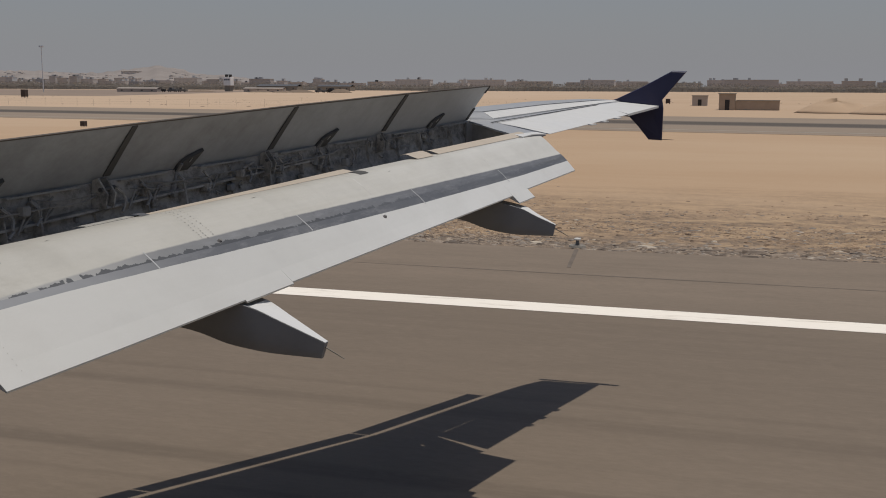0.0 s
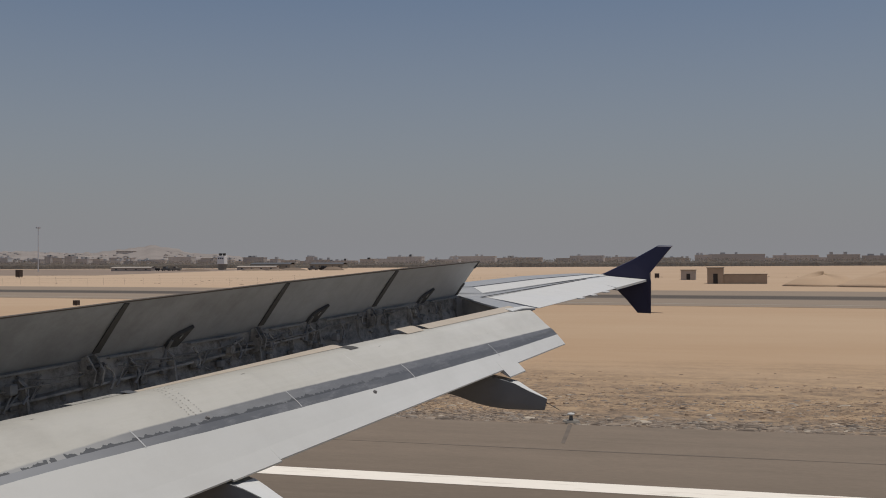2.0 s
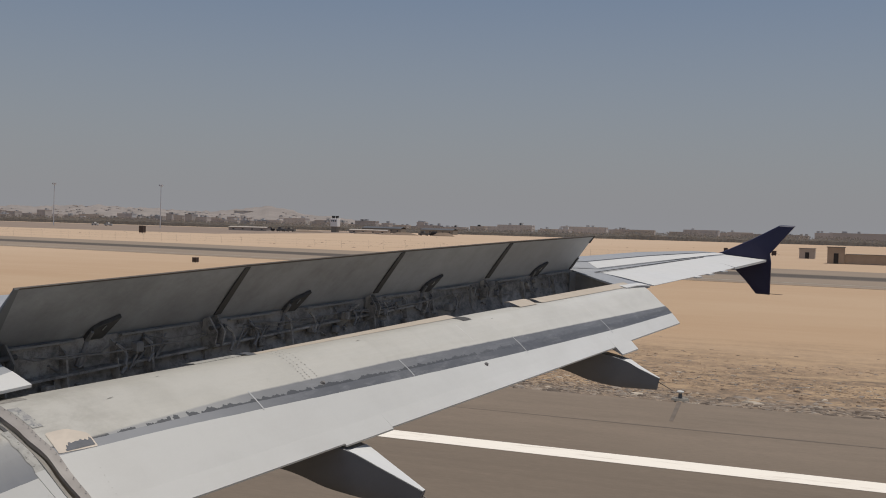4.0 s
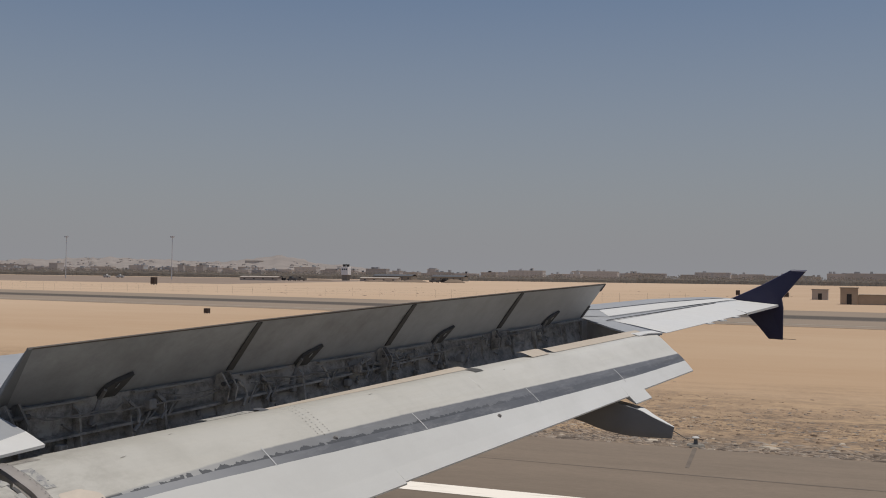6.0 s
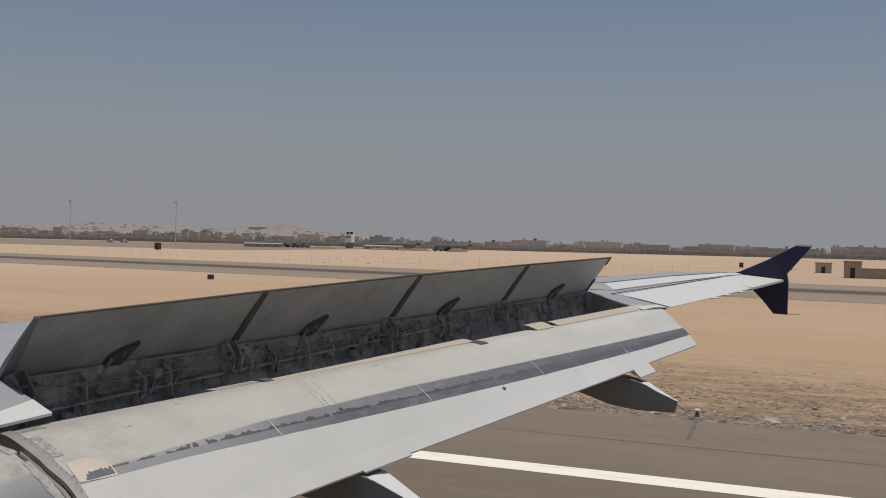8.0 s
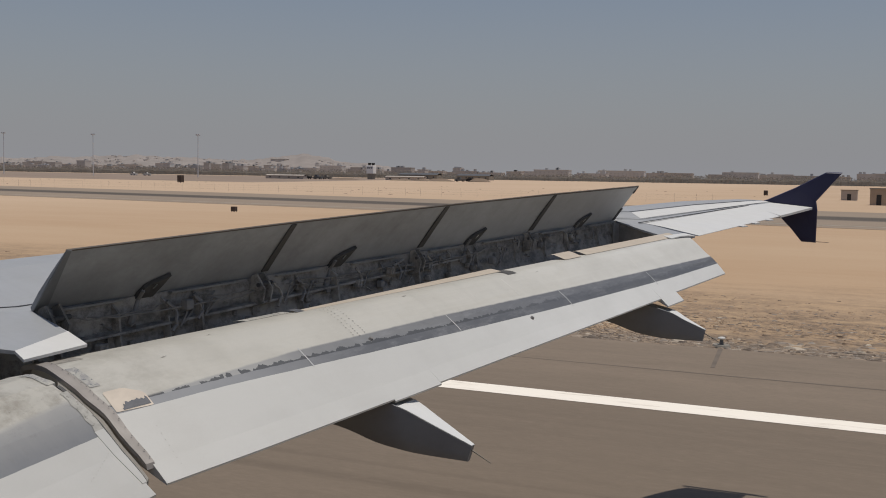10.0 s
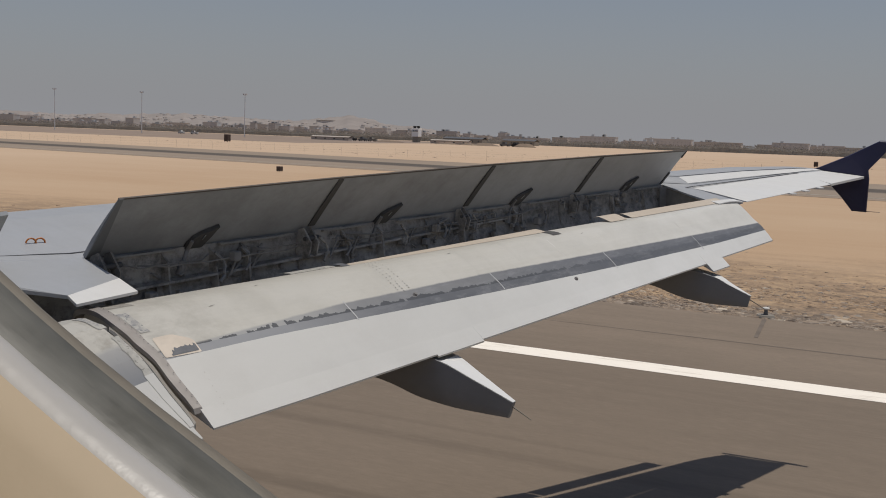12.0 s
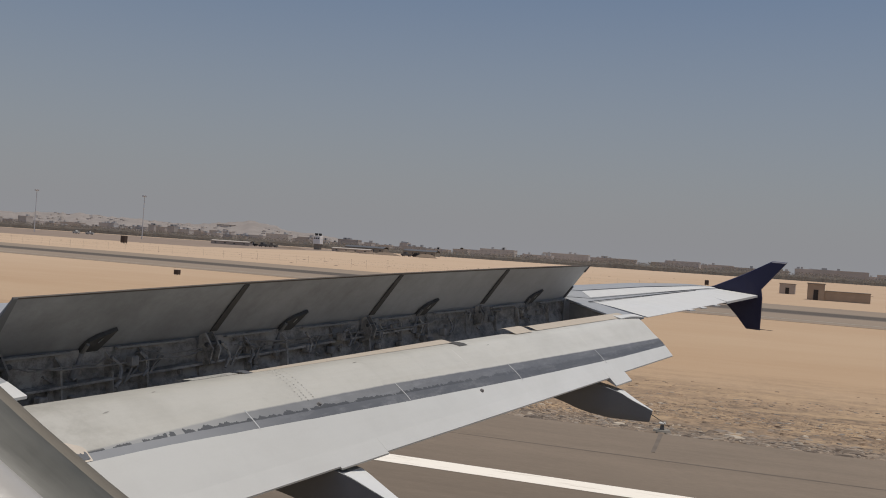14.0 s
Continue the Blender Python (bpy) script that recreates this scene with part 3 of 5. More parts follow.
def lead_y(x):
    """Leading edge of the wing box behind the slats, rounded off at the tip."""
    if x <= 6.4:
        return 4.21 + 0.42 * (6.4 - x)
    if x <= 13.8:
        return -0.675 + 0.66 * (13.8 - x)
    if x <= 16.3:
        return -1.85 + 0.47 * (16.3 - x)
    return -1.85 - 0.47 * (x - 16.3) - 0.25 * (x - 16.3) ** 2


def skin_z(x, y, z, u):
    """Height of the upper skin at the share u of the way from the aft edge to the leading edge."""
    c = lead_y(x) - y
    for a, b in zip(CREST, CREST[1:]):
        if a[0] <= u <= b[0]:
            h = a[1] + (b[1] - a[1]) * (u - a[0]) / (b[0] - a[0])
            break
    full = 0.105 * max(0.0, min(1.0, (17.0 - x) / 1.9)) ** 0.8 * min(1.0, max(0.0, (x - 6.6) / 2.0))
    return z + c / 0.66 * h + 0.028 * c * u * (1 - u) + full * math.sin(math.pi * min(1.0, u / 1.2))


def build_wing_box():
    rings = []
    for x, y, z in AFT:
        c = lead_y(x) - y
        cc = c / 0.66
        up = [(x, y + c * u, skin_z(x, y, z, u)) for u, _, _ in CREST]
        th = min(0.50, 0.125 * cc)
        lo = [(x, y + c * u, z - th * k - 0.02 * c) for u, k in ((0.97, 0.55), (0.85, 0.82), (0.6, 1.0), (0.3, 1.02), (0.0, 0.95))]
        rings.append(up + lo)
    bm = bmesh.new()
    loft(bm, rings)
    part("wing_box", bm, M_WING, wing, "light grey painted wing skin", smooth=False)
    # panel gaps on the upper skin
    def gap(name, u0, i0, i1, w):
        b2 = bmesh.new()
        pts = []
        for x, y, z in AFT[i0:i1]:
            c = lead_y(x) - y
            pts.append(Vector((x, y + c * u0, skin_z(x, y, z, u0) + 0.004)))
        vs = [[b2.verts.new(p), b2.verts.new(p + Vector((0, w, 0.002)))] for p in pts]
        for a, b in zip(vs, vs[1:]):
            b2.faces.new((a[0], b[0], b[1], a[1]))
        part(name, b2, M_GROOVE, wing)
    gap("panel_gap", 0.06, 2, 13, 0.03)
    gap("panel_gap", 0.30, 7, 13, 0.02)
    skin = bmesh.new()
    rows = []
    for x, y, z in AFT[8:15]:
        c = lead_y(x) - y
        rows.append([skin.verts.new((x, y + c * u, skin_z(x, y, z, u) + 0.003)) for u in (0.085, 0.12, 0.28)])
    for a, b in zip(rows, rows[1:]):
        for j in range(2):
            skin.faces.new((a[j], b[j], b[j + 1], a[j + 1]))
    part("outboard_skin", skin, M_WHITE, wing, "white painted outboard skin")


build_wing_box()


def build_slats():
    """Extended leading-edge slats, a hand's width ahead of the wing box."""
    cuts = [3.0, 6.4, 8.8, 11.3, 13.8, 15.95]
    for a, b in zip(cuts, cuts[1:]):
        bm = bmesh.new()
        rings = []
        for k in range(4):
            x = a + 0.012 + (b - a - 0.024) * k / 3
            y = lead_y(x) + 0.11
            z = 3.12 + 0.076 * (x - 6.0)
            rings.append([(x, y + dy, z + dz) for dy, dz in ((0, 0.05), (0.12, 0.03), (0.24, -0.05), (0.28, -0.13), (0.24, -0.20), (0.14, -0.19), (0.15, -0.08), (0.08, 0.0))])
        loft(bm, rings)
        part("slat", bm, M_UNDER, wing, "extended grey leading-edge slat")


build_slats()


def build_bay():
    """The dark open bay under the spoilers: spar face, ribs, pipes, actuators."""
    bm = bmesh.new()
    n = 14
    rings = []
    for i in range(n + 1):
        p = lerp(HI, HO, 1.06 * i / n)
        d = 0.52 - 0.22 * i / n
        rings.append([p + Vector((0, -0.02, 0.0)), p + Vector((0, -0.03, -d * 0.5)), p + Vector((0, -0.10, -d)), p + Vector((0, 0.1, -d)), p + Vector((0, 0.1, -0.01))])
    loft(bm, rings)
    bay = part("spoiler_bay", bm, M_CAVITY, wing, "grimy black open bay with pipes and brackets")
    # hinge strip cut into pale pieces that stand for its lit stretches
    for s0, s1 in ((0.025, 0.10), (0.155, 0.245), (0.30, 0.37), (0.42, 0.50), (0.56, 0.62), (0.67, 0.74), (0.80, 0.86), (0.92, 0.985)):
        bm = bmesh.new()
        loft(bm, [[lerp(HI, HO, s0 + (s1 - s0) * i / 6) + Vector(v) for v in ((0, -0.03, -0.006), (0, -0.058, -0.002), (0, -0.062, -0.016), (0, -0.03, -0.022))] for i in range(7)])
        part("hinge_strip", bm, M_SCUFF, bay, "thin pale hinge strip")
    rng = random.Random(11)
    s = 0.02
    while s < 1.0:
        p = lerp(HI, HO, s)
        k = 1 - 0.5 * s
        bm = bmesh.new()
        w = rng.uniform(0.012, 0.03)
        dp = rng.uniform(0.08, 0.16) * k
        slab(bm, [p + Vector((0, -0.02, -0.03)), p + Vector((0, -dp * .7, -0.10 * k)), p + Vector((0, -dp, -0.45 * k)), p + Vector((0, -0.03, -0.48 * k))], (1, 0, 0), w)
        part("bay_rib", bm, M_CAVITY, bay)
        if rng.random() < 0.6:
            bm = bmesh.new()
            q = p + Vector((0.08, -0.05, -rng.uniform(0.18, 0.3) * k))
            tube(bm, [q, q + Vector((rng.uniform(0.12, 0.25), -0.06, rng.uniform(-.02, .03)))], rng.uniform(0.02, 0.045) * k, 8)
            part("bay_fitting", bm, M_ACT, bay)
        s += rng.uniform(0.04, 0.10)
    # ledge along the spar with a turned-down lip
    bm = bmesh.new()
    rows = []
    for i in range(25):
        s = 0.62 * i / 24
        k = 1 - 0.5 * s
        q = lerp(HI, HO, s) + Vector((0, 0, -0.255 + 0.235 * s))
        rows.append([q + Vector((0, -0.02, 0.0)), q + Vector((0, -0.13 * k, -0.008)), q + Vector((0, -0.135 * k, -0.026)), q + Vector((0, -0.125 * k, -0.026)), q + Vector((0, -0.12 * k, -0.02)), q + Vector((0, -0.02, -0.02))])
    loft(bm, rows)
    part("bay_ledge", bm, M_LEDGE, bay, "scuffed ledge along the spar")
    # pipes clipped along the ledge, broken at the brackets
    for s0, s1, up, out in ((0.03, 0.14, 0.03, 0.13), (0.05, 0.27, 0.012, 0.15), (0.19, 0.29, 0.05, 0.12), (0.31, 0.44, 0.02, 0.15), (0.33, 0.60, 0.045, 0.11), (0.50, 0.68, 0.015, 0.14), (0.62, 0.86, 0.03, 0.11), (0.80, 0.97, 0.02, 0.12)):
        bm = bmesh.new()
        pts = []
        for i in range(15):
            s = s0 + (s1 - s0) * i / 14
            k = 1 - 0.5 * s
            sag = 0.012 * noise.noise((i * 0.5, s0 * 40, 0))
            end = 0.05 * k * max(0, abs(i - 7) - 5)
            pts.append(lerp(HI, HO, s) + Vector((0, -out * k + end * 0.6, max(-0.255 + 0.235 * s, -0.13) + up * k + sag + end * 0.3)))
        tube(bm, pts, rng.uniform(0.004, 0.008), 6)
        part("hydraulic_pipe", bm, M_PIPE, bay)
    # hinge brackets at the panel joints, reaching down to the ledge
    for s in (0.012, 0.272, 0.532, 0.768):
        k = 1 - 0.5 * s
        p = lerp(HI, HO, s)
        for dx in (-0.06, 0.07):
            bm = bmesh.new()
            q = p + Vector((dx * k, 0, 0))
            slab(bm, [q + Vector((0, -0.03, 0.02)), q + Vector((0, -0.10 * k, 0.05 * k)), q + Vector((0, -0.20 * k, -0.10 * k)), q + Vector((0, -0.17 * k, -0.24 * k)), q + Vector((0, -0.02, -0.30 * k))], (1, 0, 0), 0.02)
            part("hinge_bracket", bm, M_LEDGE, bay, "oily hinge bracket")
        bm = bmesh.new()
        tube(bm, [p + Vector((-0.11 * k, -0.14 * k, -0.06 * k)), p + Vector((0.12 * k, -0.14 * k, -0.05 * k))], 0.022 * k, 10)
        part("hinge_bolt", bm, M_LUG, bay)
    for s in (0.155, 0.19, 0.30, 0.335, 0.43, 0.50, 0.56, 0.64, 0.70, 0.80, 0.88, 0.93):
        k = (1 - 0.5 * s) * rng.uniform(0.8, 1.1)
        p = lerp(HI, HO, s)
        bm = bmesh.new()
        a = p + Vector((0, -0.15 * k, -0.30 * k))
        b = p + Vector((0.10 * k, -0.17 * k, -0.12 * k))
        e = p + Vector((0.22 * k, -0.15 * k, -0.13 * k))
        tube(bm, [a, b, e, lerp(a, e, 0.15)], 0.011 * k, 6)
        part("bay_strut", bm, M_PIPE, bay)
        # ragged hose loop and a clevis behind it
        bm = bmesh.new()
        h = p + Vector((-0.12 * k, -0.10 * k, -0.07 * k))
        tube(bm, [h + Vector((0.10 * k * math.sin(t) * rng.uniform(.8, 1.2), -0.05 * k * math.sin(t * .5), -0.26 * k * t / 3.1)) for t in [0.3 * q for q in range(11)]], 0.016 * k, 6)
        part("bay_hose", bm, M_ACT if rng.random() < 0.5 else M_CAVITY, bay)
        bm = bmesh.new()
        c = p + Vector((rng.uniform(-.25, .25) * k, -0.09 * k, -rng.uniform(0.12, 0.32) * k))
        box(bm, c.x - .05 * k, c.x + .06 * k, c.y - .05 * k, c.y + .05 * k, c.z - .06 * k, c.z + .05 * k)
        bmesh.ops.bevel(bm, geom=bm.edges[:], offset=0.015 * k, segments=1, affect='EDGES')
        part("bay_fitting", bm, M_ACT if rng.random() < 0.4 else M_CAVITY, bay)


    for k in range(70):
        s = rng.uniform(0.06, 0.99)
        f = (1 - 0.5 * s) * rng.uniform(0.5, 1.1)
        c = lerp(HI, HO, s) + Vector((0, -rng.uniform(0.06, 0.15) * f, -rng.uniform(0.06, 0.40) * (1 - 0.5 * s)))
        bm = bmesh.new()
        if rng.random() < 0.5:
            box(bm, c.x - .04 * f, c.x + .05 * f, c.y - .03 * f, c.y + .04 * f, c.z - .05 * f, c.z + .03 * f)
            bmesh.ops.bevel(bm, geom=bm.edges[:], offset=0.01 * f, segments=1, affect='EDGES')
        else:
            tube(bm, [c, c + Vector((rng.uniform(-.12, .12) * f, -0.02, rng.uniform(-.12, .12) * f)), c + Vector((rng.uniform(-.2, .2) * f, -0.02, rng.uniform(-.1, .1) * f))], rng.uniform(0.006, 0.02) * f, 6)
        part("bay_fitting", bm, rng.choice((M_ACT, M_CAVITY, M_CAVITY, M_PIPE)), bay)


build_bay()
# two dark slabs added for the shade at the bay's outboard end
bm = bmesh.new()
slab(bm, [(13.72, -1.18, 4.0), (14.22, -1.53, 3.985), (14.22, -1.53, 3.60), (13.72, -1.18, 3.60)], (-0.5, -1, 0), 0.02)
part("bay_end_slab", bm, M_ACT, wing)
bm = bmesh.new()
slab(bm, [(13.80, -1.22, 3.985), (13.35, -1.90, 3.842), (13.35, -1.90, 3.55), (13.80, -1.22, 3.58)], (-1, -0.4, 0), 0.015)
part("cove_dark_slab", bm, M_ACT, wing)

SPLITS = [0.0, 0.279, 0.539, 0.774, 1.0]


def top_edge(s):
    return lerp(SI, SO, s) + Vector((0, 0, 0.10 * s * (1 - s)))


def build_spoiler(a, b, i):
    g = 0.0002
    h0, h1 = lerp(HI, HO, a + g), lerp(HI, HO, b - g)
    t0, t1 = top_edge(a + g), top_edge(b - g)
    nrm = (h1 - h0).cross(t0 - h0).normalized()
    if nrm.y > 0:
        nrm = -nrm
    rings = []
    n = 10
    for k in range(n + 1):
        f = k / n
        p, q = lerp(h0, h1, f), lerp(t0, t1, f)
        ring = []
        # aft (under) face gently dished, then the upper face back
        for u, dz in ((0, 0.0), (0.25, -0.006), (0.5, -0.010), (0.75, -0.008), (1, 0.0)):
            ring.append(lerp(p, q, u) - nrm * dz * -1)
        for u, th in ((1, 0.005), (0.6, 0.03), (0.25, 0.045), (0, 0.04)):
            ring.append(lerp(p, q, u) - nrm * th)
        rings.append(ring)
    bm = bmesh.new()
    loft(bm, rings)
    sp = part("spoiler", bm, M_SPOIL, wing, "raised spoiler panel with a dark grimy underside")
    # doubled edge at the root end of the first panel, seals at the joints
    up = (t0 - h0)
    bm = bmesh.new()
    w = (h1 - h0).normalized() * (0.10 if i else 0.10)
    off = nrm * 0.006
    # joint bars drawn broad: rubber seal and its shadow in one dark shape
    lo, hi = (0.02, 1.0) if i == 0 else (0.10, 0.965)
    slab(bm, [h0 + up * lo + off, h0 + up * hi + off, h0 + up * hi + off + w * (0.35 if i == 0 else 0.5), h0 + up * lo + off + w * (1.0 if i == 0 else 0.68)], nrm, 0.01)
    part("edge_seal_shade", bm, M_DARKSEAL if i else M_UNDER, sp, "dark rubber edge seal")
    # dark eroded trailing edge along the top
    bm = bmesh.new()
    upn = up.normalized()
    rim = []
    for k in range(n + 1):
        q = lerp(t0, t1, k / n)
        rim.append([q - upn * 0.014 + nrm * 0.002, q + upn * 0.003 + nrm * 0.002, q + upn * 0.003 - nrm * 0.009, q - upn * 0.014 - nrm * 0.009])
    loft(bm, rim)
    part("trailing_edge", bm, M_TRAIL, sp, "dark eroded trailing edge")
    # actuator fitting
    f = 0.40 if i < 3 else 0.5
    c0 = lerp(h0, h1, f)
    c1 = lerp(t0, t1, f)
    k = (c1 - c0).length
    along = (h1 - h0).normalized()
    up2 = c1 - c0
    bm = bmesh.new()
    lug = [(0.03, 0.0), (0.035, 0.09), (0.07, 0.19), (0.14, 0.26), (0.23, 0.30), (0.32, 0.36), (0.285, 0.2), (0.24, 0.0)]
    slab(bm, [c0 + along * a * k + up2 * b + nrm * 0.045 * k for a, b in lug], nrm, 0.05 * k)
    bmesh.ops.bevel(bm, geom=bm.edges[:], offset=0.004 * k, segments=1, affect='EDGES')
    part("actuator_bracket", bm, M_LUG, sp, "dark hooked actuator lug")
    # small pale rod added on the lug to give it a glint
    bm = bmesh.new()
    glint_rod = c0 + along * 0.17 * k + up2 * 0.17 + nrm * 0.052 * k
    tube(bm, [glint_rod, glint_rod + up2 * 0.075 + along * 0.016 * k], 0.006 * k, 6)
    part("glint_rod", bm, M_GLINT, sp, "pale rod on the lug, added for a glint")
    if i == 3:
        for lo, hi, wide in ((0.03, 0.36, 0.045), (0.80, 0.985, 0.02)):
            bm = bmesh.new()
            end = t1 - h1
            w = (h1 - h0).normalized() * wide
            slab(bm, [h1 + end * lo + off - w, h1 + end * hi + off - w * 0.6, h1 + end * hi + off, h1 + end * lo + off], nrm, 0.012)
            part("edge_seal_shade", bm, M_DARKSEAL, sp, "dark rubber edge seal")
    bm = bmesh.new()
    q = c0 + along * 0.06 * k + nrm * 0.05 * k
    r = c0 - along * 0.06 * k + Vector((0, -0.04, -0.30 * k))
    tube(bm, [q + up2 * 0.16, q, lerp(q, r, 0.45), lerp(q, r, 0.46), r], [0.02 * k, 0.024 * k, 0.024 * k, 0.045 * k, 0.045 * k], 10)
    part("actuator", bm, M_ACT, sp, "grimy hydraulic actuator")


for i in range(4):
    build_spoiler(SPLITS[i], SPLITS[i + 1], i)

# dark bay under the inner spoiler
bm = bmesh.new()
loft(bm, [[(x, y - 0.02, z - 0.02), (x, y - 0.05, z - 0.5), (x, 0.55, z - 0.62), (x, 0.55, z - 0.66), (x, y + 0.1, z - 0.6), (x, y + 0.1, z - 0.03)] for x, y, z in ((1.95, 2.33, 3.12), (4.3, 2.13, 3.30), (6.6, 1.93, 3.46), (7.3, 1.46, 3.47))])
part("inner_bay", bm, M_CAVITY, wing, "dark open bay above the inner flap")

# inner spoiler beyond the kink, raised too
bm = bmesh.new()
slab(bm, [Vector((3.0, 2.10, 3.26)), Vector((6.85, 1.98, 3.50)), Vector((6.55, 1.40, 3.88)), Vector((3.0, 1.50, 3.62))], (0, 0.5, 0.8), 0.03)
part("spoiler", bm, M_SPOIL, wing, "raised inner spoiler panel")

# ---- lowered flaps ----
P_IN = [(0, 0, 0), (.1, .146, .088), (.2, .276, .186), (.3, .446, .315), (.42, .60, .408), (.55, .745, .484), (.7, .98, .575), (.8, 1.19, .577), (.9, 1.375, .540), (.95, 1.474, .495), (1, 1.53, .40), (1.05, 1.47, .31), (1.2, 1.1, .24), (1.5, .5, .10), (1.9, 0, -.012)]
P_OUT = [(0, 0, 0), (.1, .05, .055), (.2, .10, .105), (.3, .15, .152), (.42, .24, .215), (.55, .33, .29), (.7, .452, .377), (.8, .56, .39), (.9, .66, .386), (.95, .71, .36), (1, .735, .32), (1.05, .71, .28), (1.2, .52, .2), (1.5, .25, .08), (1.9, 0, -.012)]
FDIR = (FO - FI)
FFWD = Vector((0.281, 0.960, 0.0))
STEP = 0.845


def trail(s):
    """How far the trailing edge reaches past the straight line: small tabs by the two track fairings."""
    if 0.265 < s < 0.335:
        return 0.036
    if s > 0.80:
        return 0.13
    return 0.008 + 0.008 * min(1.0, s / 0.1)


def curve(knots, k, v, c):
    """Smooth profile through the knots, straight along the thin rear part and the underside."""
    v0, v1 = knots[k][0], knots[k + 1][0]
    p, q = knots[k][c], knots[k + 1][c]
    t = (v - v0) / (v1 - v0)
    if not 0.3 <= v0 < 1.05:
        return p + (q - p) * t
    a, b = knots[max(0, k - 1)], knots[min(len(knots) - 1, k + 2)]
    m0 = (q - a[c]) / (v1 - a[0]) * (v1 - v0)
    m1 = (b[c] - p) / (b[0] - v0) * (v1 - v0)
    return (2 * t ** 3 - 3 * t * t + 1) * p + (t ** 3 - 2 * t * t + t) * m0 + (3 * t * t - 2 * t ** 3) * q + (t ** 3 - t * t) * m1


def flap_point(s, v, lift=0.0, ext=None):
    """A point of the outer flap's skin: s along the span 0 to 1, v chordwise from the trailing edge."""
    base = lerp(FI, FO, s)
    e = trail(s) if (s <= STEP if ext is None else ext) else 0.0
    for k in range(len(P_IN) - 1):
        if P_IN[k][0] <= v <= P_IN[k + 1][0]:
            f = curve(P_IN, k, v, 1) * (1 - s) + curve(P_OUT, k, v, 1) * s
            u = curve(P_IN, k, v, 2) * (1 - s) + curve(P_OUT, k, v, 2) * s
            tail = max(0.0, 1 - v / 0.15) if v < 1 else max(0.0, (v - 1.5) / 0.4)
            return base + FFWD * (f - e * tail * 0.72 + lift * (-0.55 if v < 0.6 else 0.0)) + Vector((0, 0, u - e * tail * 0.60 + lift * 0.85))
    return base


VS = [0, .05, .1, .15, .2, .25, .3, .33, .36, .39, .42, .45, .48, .515, .55, .585, .62, .64, .66, .68, .7, .715, .73, .745, .76, .775, .79, .805, .82, .835, .85, .865, .88, .895, .91, .925, .94, .955, .97, .985, 1, 1.025, 1.05, 1.2, 1.35, 1.5, 1.7, 1.9]


def inner_end(v):
    """Where the inner end of the outer flap lies along the span: it reaches further inboard at mid-chord."""
    for (a, p), (b, q) in zip(END, END[1:]):
        if a <= v <= b:
            t = (v - a) / (b - a)
            return p + (q - p) * t * t * (3 - 2 * t)
    return END[-1][1]


END = [(0.0, 0.0), (0.1, 0.0), (0.3, -0.006), (0.5, -0.012), (0.7, -0.018), (0.85, -0.015), (1.0, -0.006), (1.3, 0.0)]


